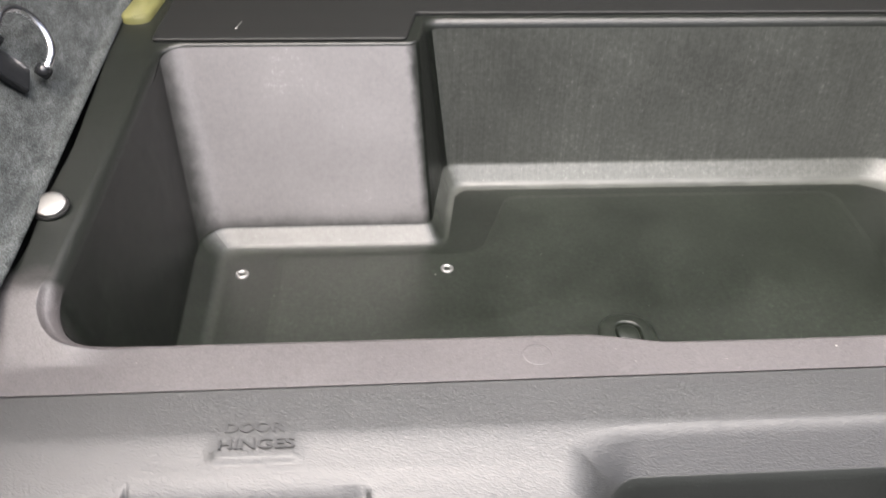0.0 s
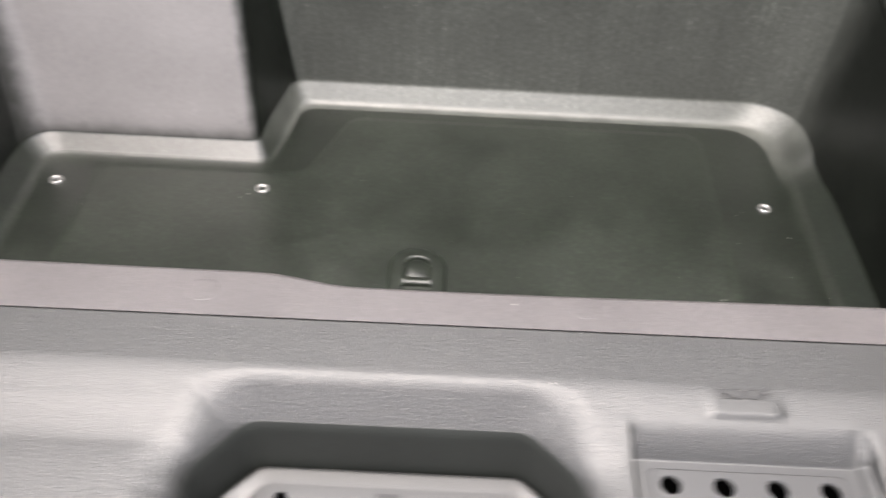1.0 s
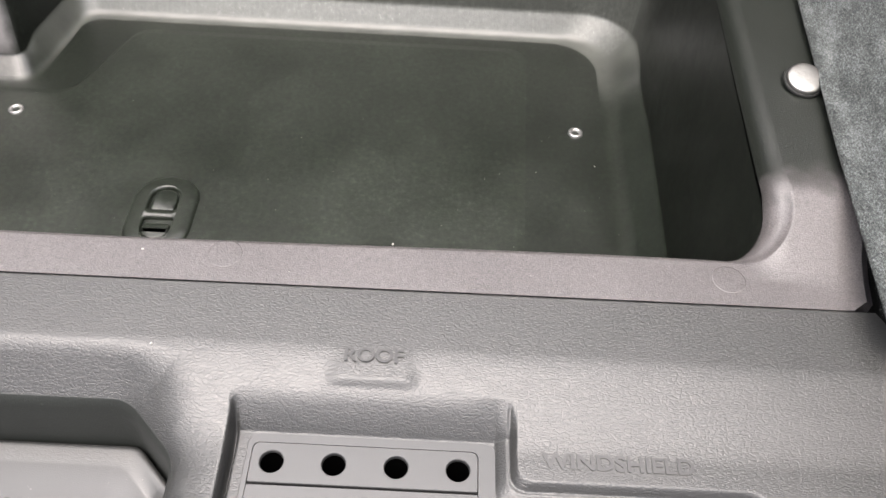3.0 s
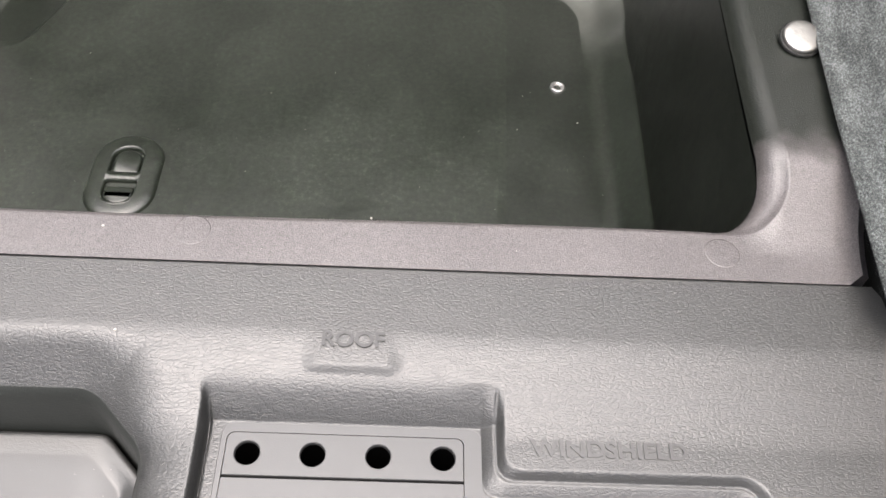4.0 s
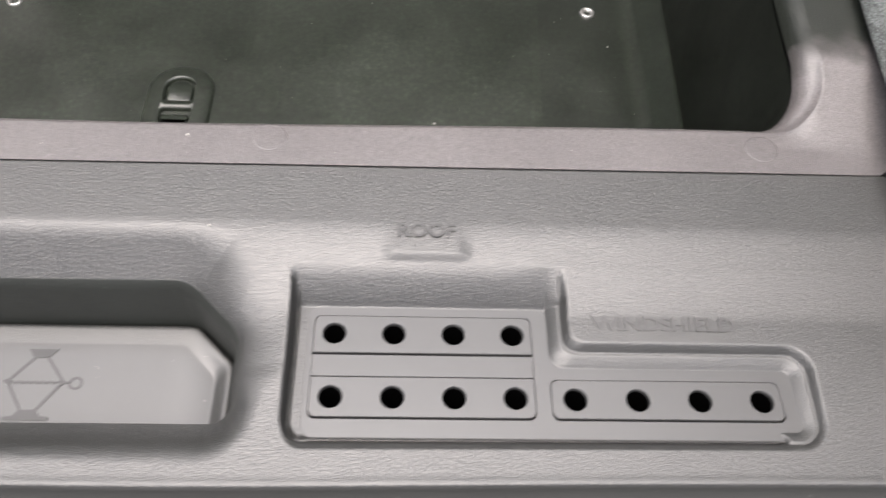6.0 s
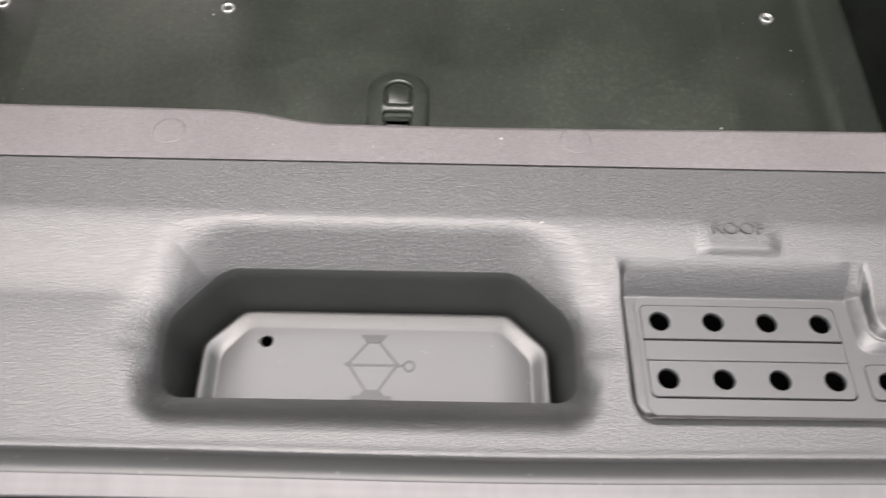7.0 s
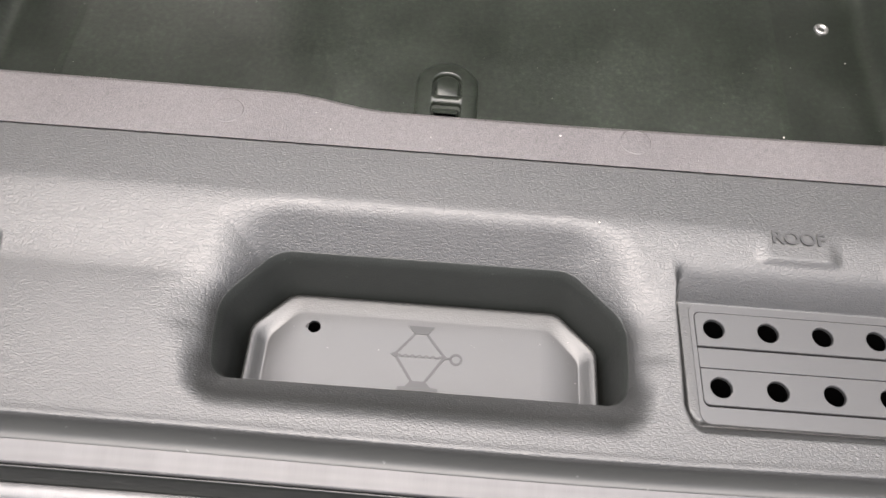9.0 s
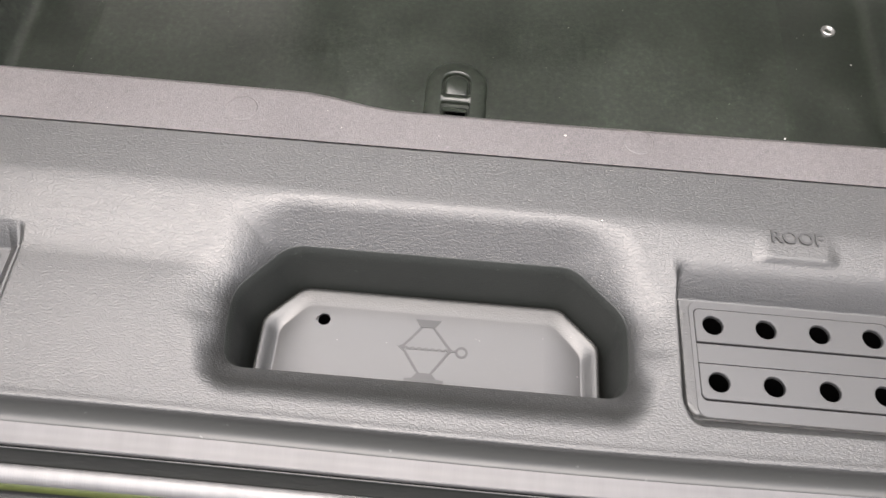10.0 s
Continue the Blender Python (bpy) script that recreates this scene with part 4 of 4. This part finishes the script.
block("ceiling", -0.42, 0.92, 1.72, 1.19, 2.6, 1.76, UNSEEN_COVER, "unseen dark roof added to darken reflections", "ceiling")
bm = bmesh.new()
box(bm, -60, -60, -0.2, 60, 60, 0)
tagged(part("ground", bm, ASPHALT, None, "grey asphalt yard", smooth=False), "", "ground", "", "structure")

# load floor board behind the bin, with its scratches
board = thing("cargo_floor_board", 0.38, 0.9, 0.793, "black scratched load floor board behind the open bin", "floor board")
bm = bmesh.new()
edge = lambda g: rounded([(-0.060 + g, 0.7295 + g, 0.006), (0.187 - g, 0.7295 + g, 0.006), (0.199 - g, 0.7965 + g, 0.006), (0.834 - g, 0.7965 + g, 0.006), (0.834 - g, 1.02, 0.01), (-0.060 + g, 1.02, 0.01)], 6, 4)
rows = loft(bm, [flat(edge(0), 0.7925), flat(edge(0), 0.7955), flat(edge(0.0015), 0.7968)])
bm.faces.new(rows[-1])
part("panel", bm, BLACK, board, smooth=False)
bm = bmesh.new()
bar(bm, 0.0175, 0.752, 0.0215, 0.772, 0.0009, 0.7966, 0.7971)
part("scratch", bm, STEEL, board, "pale scratch")
for child in board.children:
    child.location = -board.location

tab = thing("strap_end", -0.083, 0.80, 0.792, "olive yellow rubber strap end behind the bin corner", "strap")
bm = bmesh.new()
shape = lambda g, z: flat(rounded([(-0.103 + g, 0.776 + g, 0.013), (-0.073 - g, 0.776 + g, 0.013), (-0.069 - g, 0.856 - g, 0.012), (-0.099 + g, 0.856 - g, 0.012)], 6, 3), z)
rows = loft(bm, [shape(0, 0.790), shape(0, 0.798), shape(0.0025, 0.8005)])
bm.faces.new(rows[-1])
part("webbing", bm, OLIVE, tab)
for child in tab.children:
    child.location = -tab.location


# ---- tie-down rings on the carpets ----
def tube(bm, pts, r, n=12):
    rings = []
    for k, p in enumerate(pts):
        a, b = pts[max(k - 1, 0)], pts[min(k + 1, len(pts) - 1)]
        d = (b - a).normalized()
        u = d.cross(Vector((0, 0, 1))).normalized()
        v = u.cross(d)
        rings.append([p + u * r * math.cos(2 * math.pi * i / n) + v * r * math.sin(2 * math.pi * i / n) for i in range(n)])
    rows = loft(bm, rings)
    bm.faces.new(rows[0])
    bm.faces.new(rows[-1])


def tie_down(m, x0, x1):
    """A chrome D-ring in a black hinge plate. Local y runs along the ring, z off the carpet."""
    ring = thing("tie_down_ring", 0, 0, 0, "chrome D-shaped tie-down ring in a black bracket on the carpet", "tie-down", "tie-down rings")
    bm = bmesh.new()
    r = 0.0245
    pts = [Vector((-r + 0.002, 0.0, 0.006)), Vector((-r, 0.008, 0.009))]
    pts += [Vector((-r * math.cos(math.pi * k / 16), 0.017 + r * math.sin(math.pi * k / 16), 0.012 + 0.003 * math.sin(math.pi * k / 16))) for k in range(17)]
    pts += [Vector((r, 0.008, 0.009)), Vector((r - 0.002, 0.0, 0.006))]
    tube(bm, pts, 0.0040)
    part("ring", bm, CHROME, ring, "chrome ring")
    bm = bmesh.new()
    box(bm, x0, -0.030, -0.002, x1, -0.003, 0.005, 0.0018)
    part("bracket", bm, GLOSS, ring, "glossy black bracket")
    for x in (-0.0225, 0.0225):
        bm = bmesh.new()
        tube(bm, [Vector((x - 0.005, 0.001, 0.006)), Vector((x + 0.005, 0.001, 0.006))], 0.0052, 14)
        part("knuckle", bm, GLOSS, ring)
    ring.matrix_basis = m
    return ring


def on_carpet(sign, x, y, z, spin):
    up = Vector((0.84 * -sign, 0, 0.54))
    along = Vector((0, 1, 0))
    across = along.cross(up)
    m = Matrix((across, along, up)).transposed().to_4x4()
    return Matrix.Translation((x, y, z)) @ m @ pose(0, 0, 0, 0, 0, spin)


tie_down(on_carpet(-1, -0.127, 0.588, 0.839, 22), -0.045, 0.012)
tie_down(on_carpet(1, 0.8835, 0.355, 0.832, 0), -0.006, 0.055)

# ---- pillar trims at the ends of the sill ----
def pillar(sign, x):
    post = thing("pillar_trim", x + sign * 0.08, 0.17, 0.6, "dark green-grey plastic pillar trim beside the sill", "trim panel", "pillar trims")
    bm = bmesh.new()
    xa, xb = sorted((x + sign * 0.009, x + sign * 0.2))
    box(bm, xa, 0.10, 0.55, xb, 0.283, 0.762, 0.006)
    part("post", bm, PILLAR, post)
    # Black box added to keep the gap below the carpet dark.
    bm = bmesh.new()
    box(bm, xa, 0.286, 0.55, xb, 0.45, 0.742, 0.004)
    part("lower_post", bm, BLACK, post)
    bm = bmesh.new()
    box(bm, xa + sign * 0.047, 0.12, 0.765, xb + sign * 0.03, 0.27, 1.3, 0.006)
    part("upper_post", bm, PILLAR, post)
    bm = bmesh.new()
    xa, xb = sorted((x - sign * 0.0055, x - sign * 0.0015))
    box(bm, xa, 0.232, 0.70, xb, 0.272, 0.7480, 0.0018)
    part("striker_plate", bm, GLOSS, post, "glossy black edge plate")
    for y, h, mat in ((0.279, 0.728, BLACK), (0.290, 0.734, PILLAR), (0.3035, 0.722, BLACK)):
        bm = bmesh.new()
        xa, xb = sorted((x + sign * 0.003, x + sign * 0.016))
        box(bm, xa, y - 0.003, 0.70, xb, y + 0.0035, h, 0.0015)
        part("clip", bm, mat, post)
    # A near-black box paints the shade in the gap beside the sill.
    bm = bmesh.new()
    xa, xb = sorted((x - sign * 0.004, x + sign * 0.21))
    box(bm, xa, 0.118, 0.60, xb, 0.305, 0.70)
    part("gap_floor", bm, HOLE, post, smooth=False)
    for child in post.children:
        child.location = -post.location


pillar(1, 0.852)
pillar(-1, -0.082)


# ---- lint and grit ----
def lint():
    """Tiny pale crumbs on the sill, the lip and the bin floor."""
    bm = bmesh.new()
    rng = random.Random(4)
    spots = [(0.452, 0.3255, TOP, 0.0007), (0.472, 0.2665, TOP, 0.0007), (0.585, 0.338, TOP, 0.0008), (0.640, 0.565, FLOOR, 0.0008), (0.745, 0.575, FLOOR, 0.0009), (0.212, 0.600, FLOOR, 0.0012), (0.205, 0.594, FLOOR, 0.001)]
    spots += [(rng.uniform(0.02, 0.76), rng.uniform(0.46, 0.64), FLOOR + 0.0007, rng.uniform(0.0002, 0.00042)) for _ in range(36)]
    spots += [(rng.uniform(-0.03, 0.8), rng.uniform(0.313, 0.329), TOP, rng.uniform(0.0002, 0.0004)) for _ in range(10)]
    spots += [(rng.uniform(0.30, 0.47), rng.uniform(0.18, 0.225), FACE_Z, rng.uniform(0.0001, 0.0003)) for _ in range(14)]
    for x, y, z, r in spots:
        ring = [(x + r * rng.uniform(0.5, 1.2) * math.cos(k * 1.257), y + r * rng.uniform(0.5, 1.2) * math.sin(k * 1.257)) for k in range(5)]
        rows = loft(bm, [flat(ring, z - 0.0002), flat(ring, z + r * 0.6)])
        bm.faces.new(rows[-1])
    tagged(part("lint", bm, LINT, None, "tiny pale crumbs of lint and grit", smooth=False), "", "lint", "", "stuff")


lint()
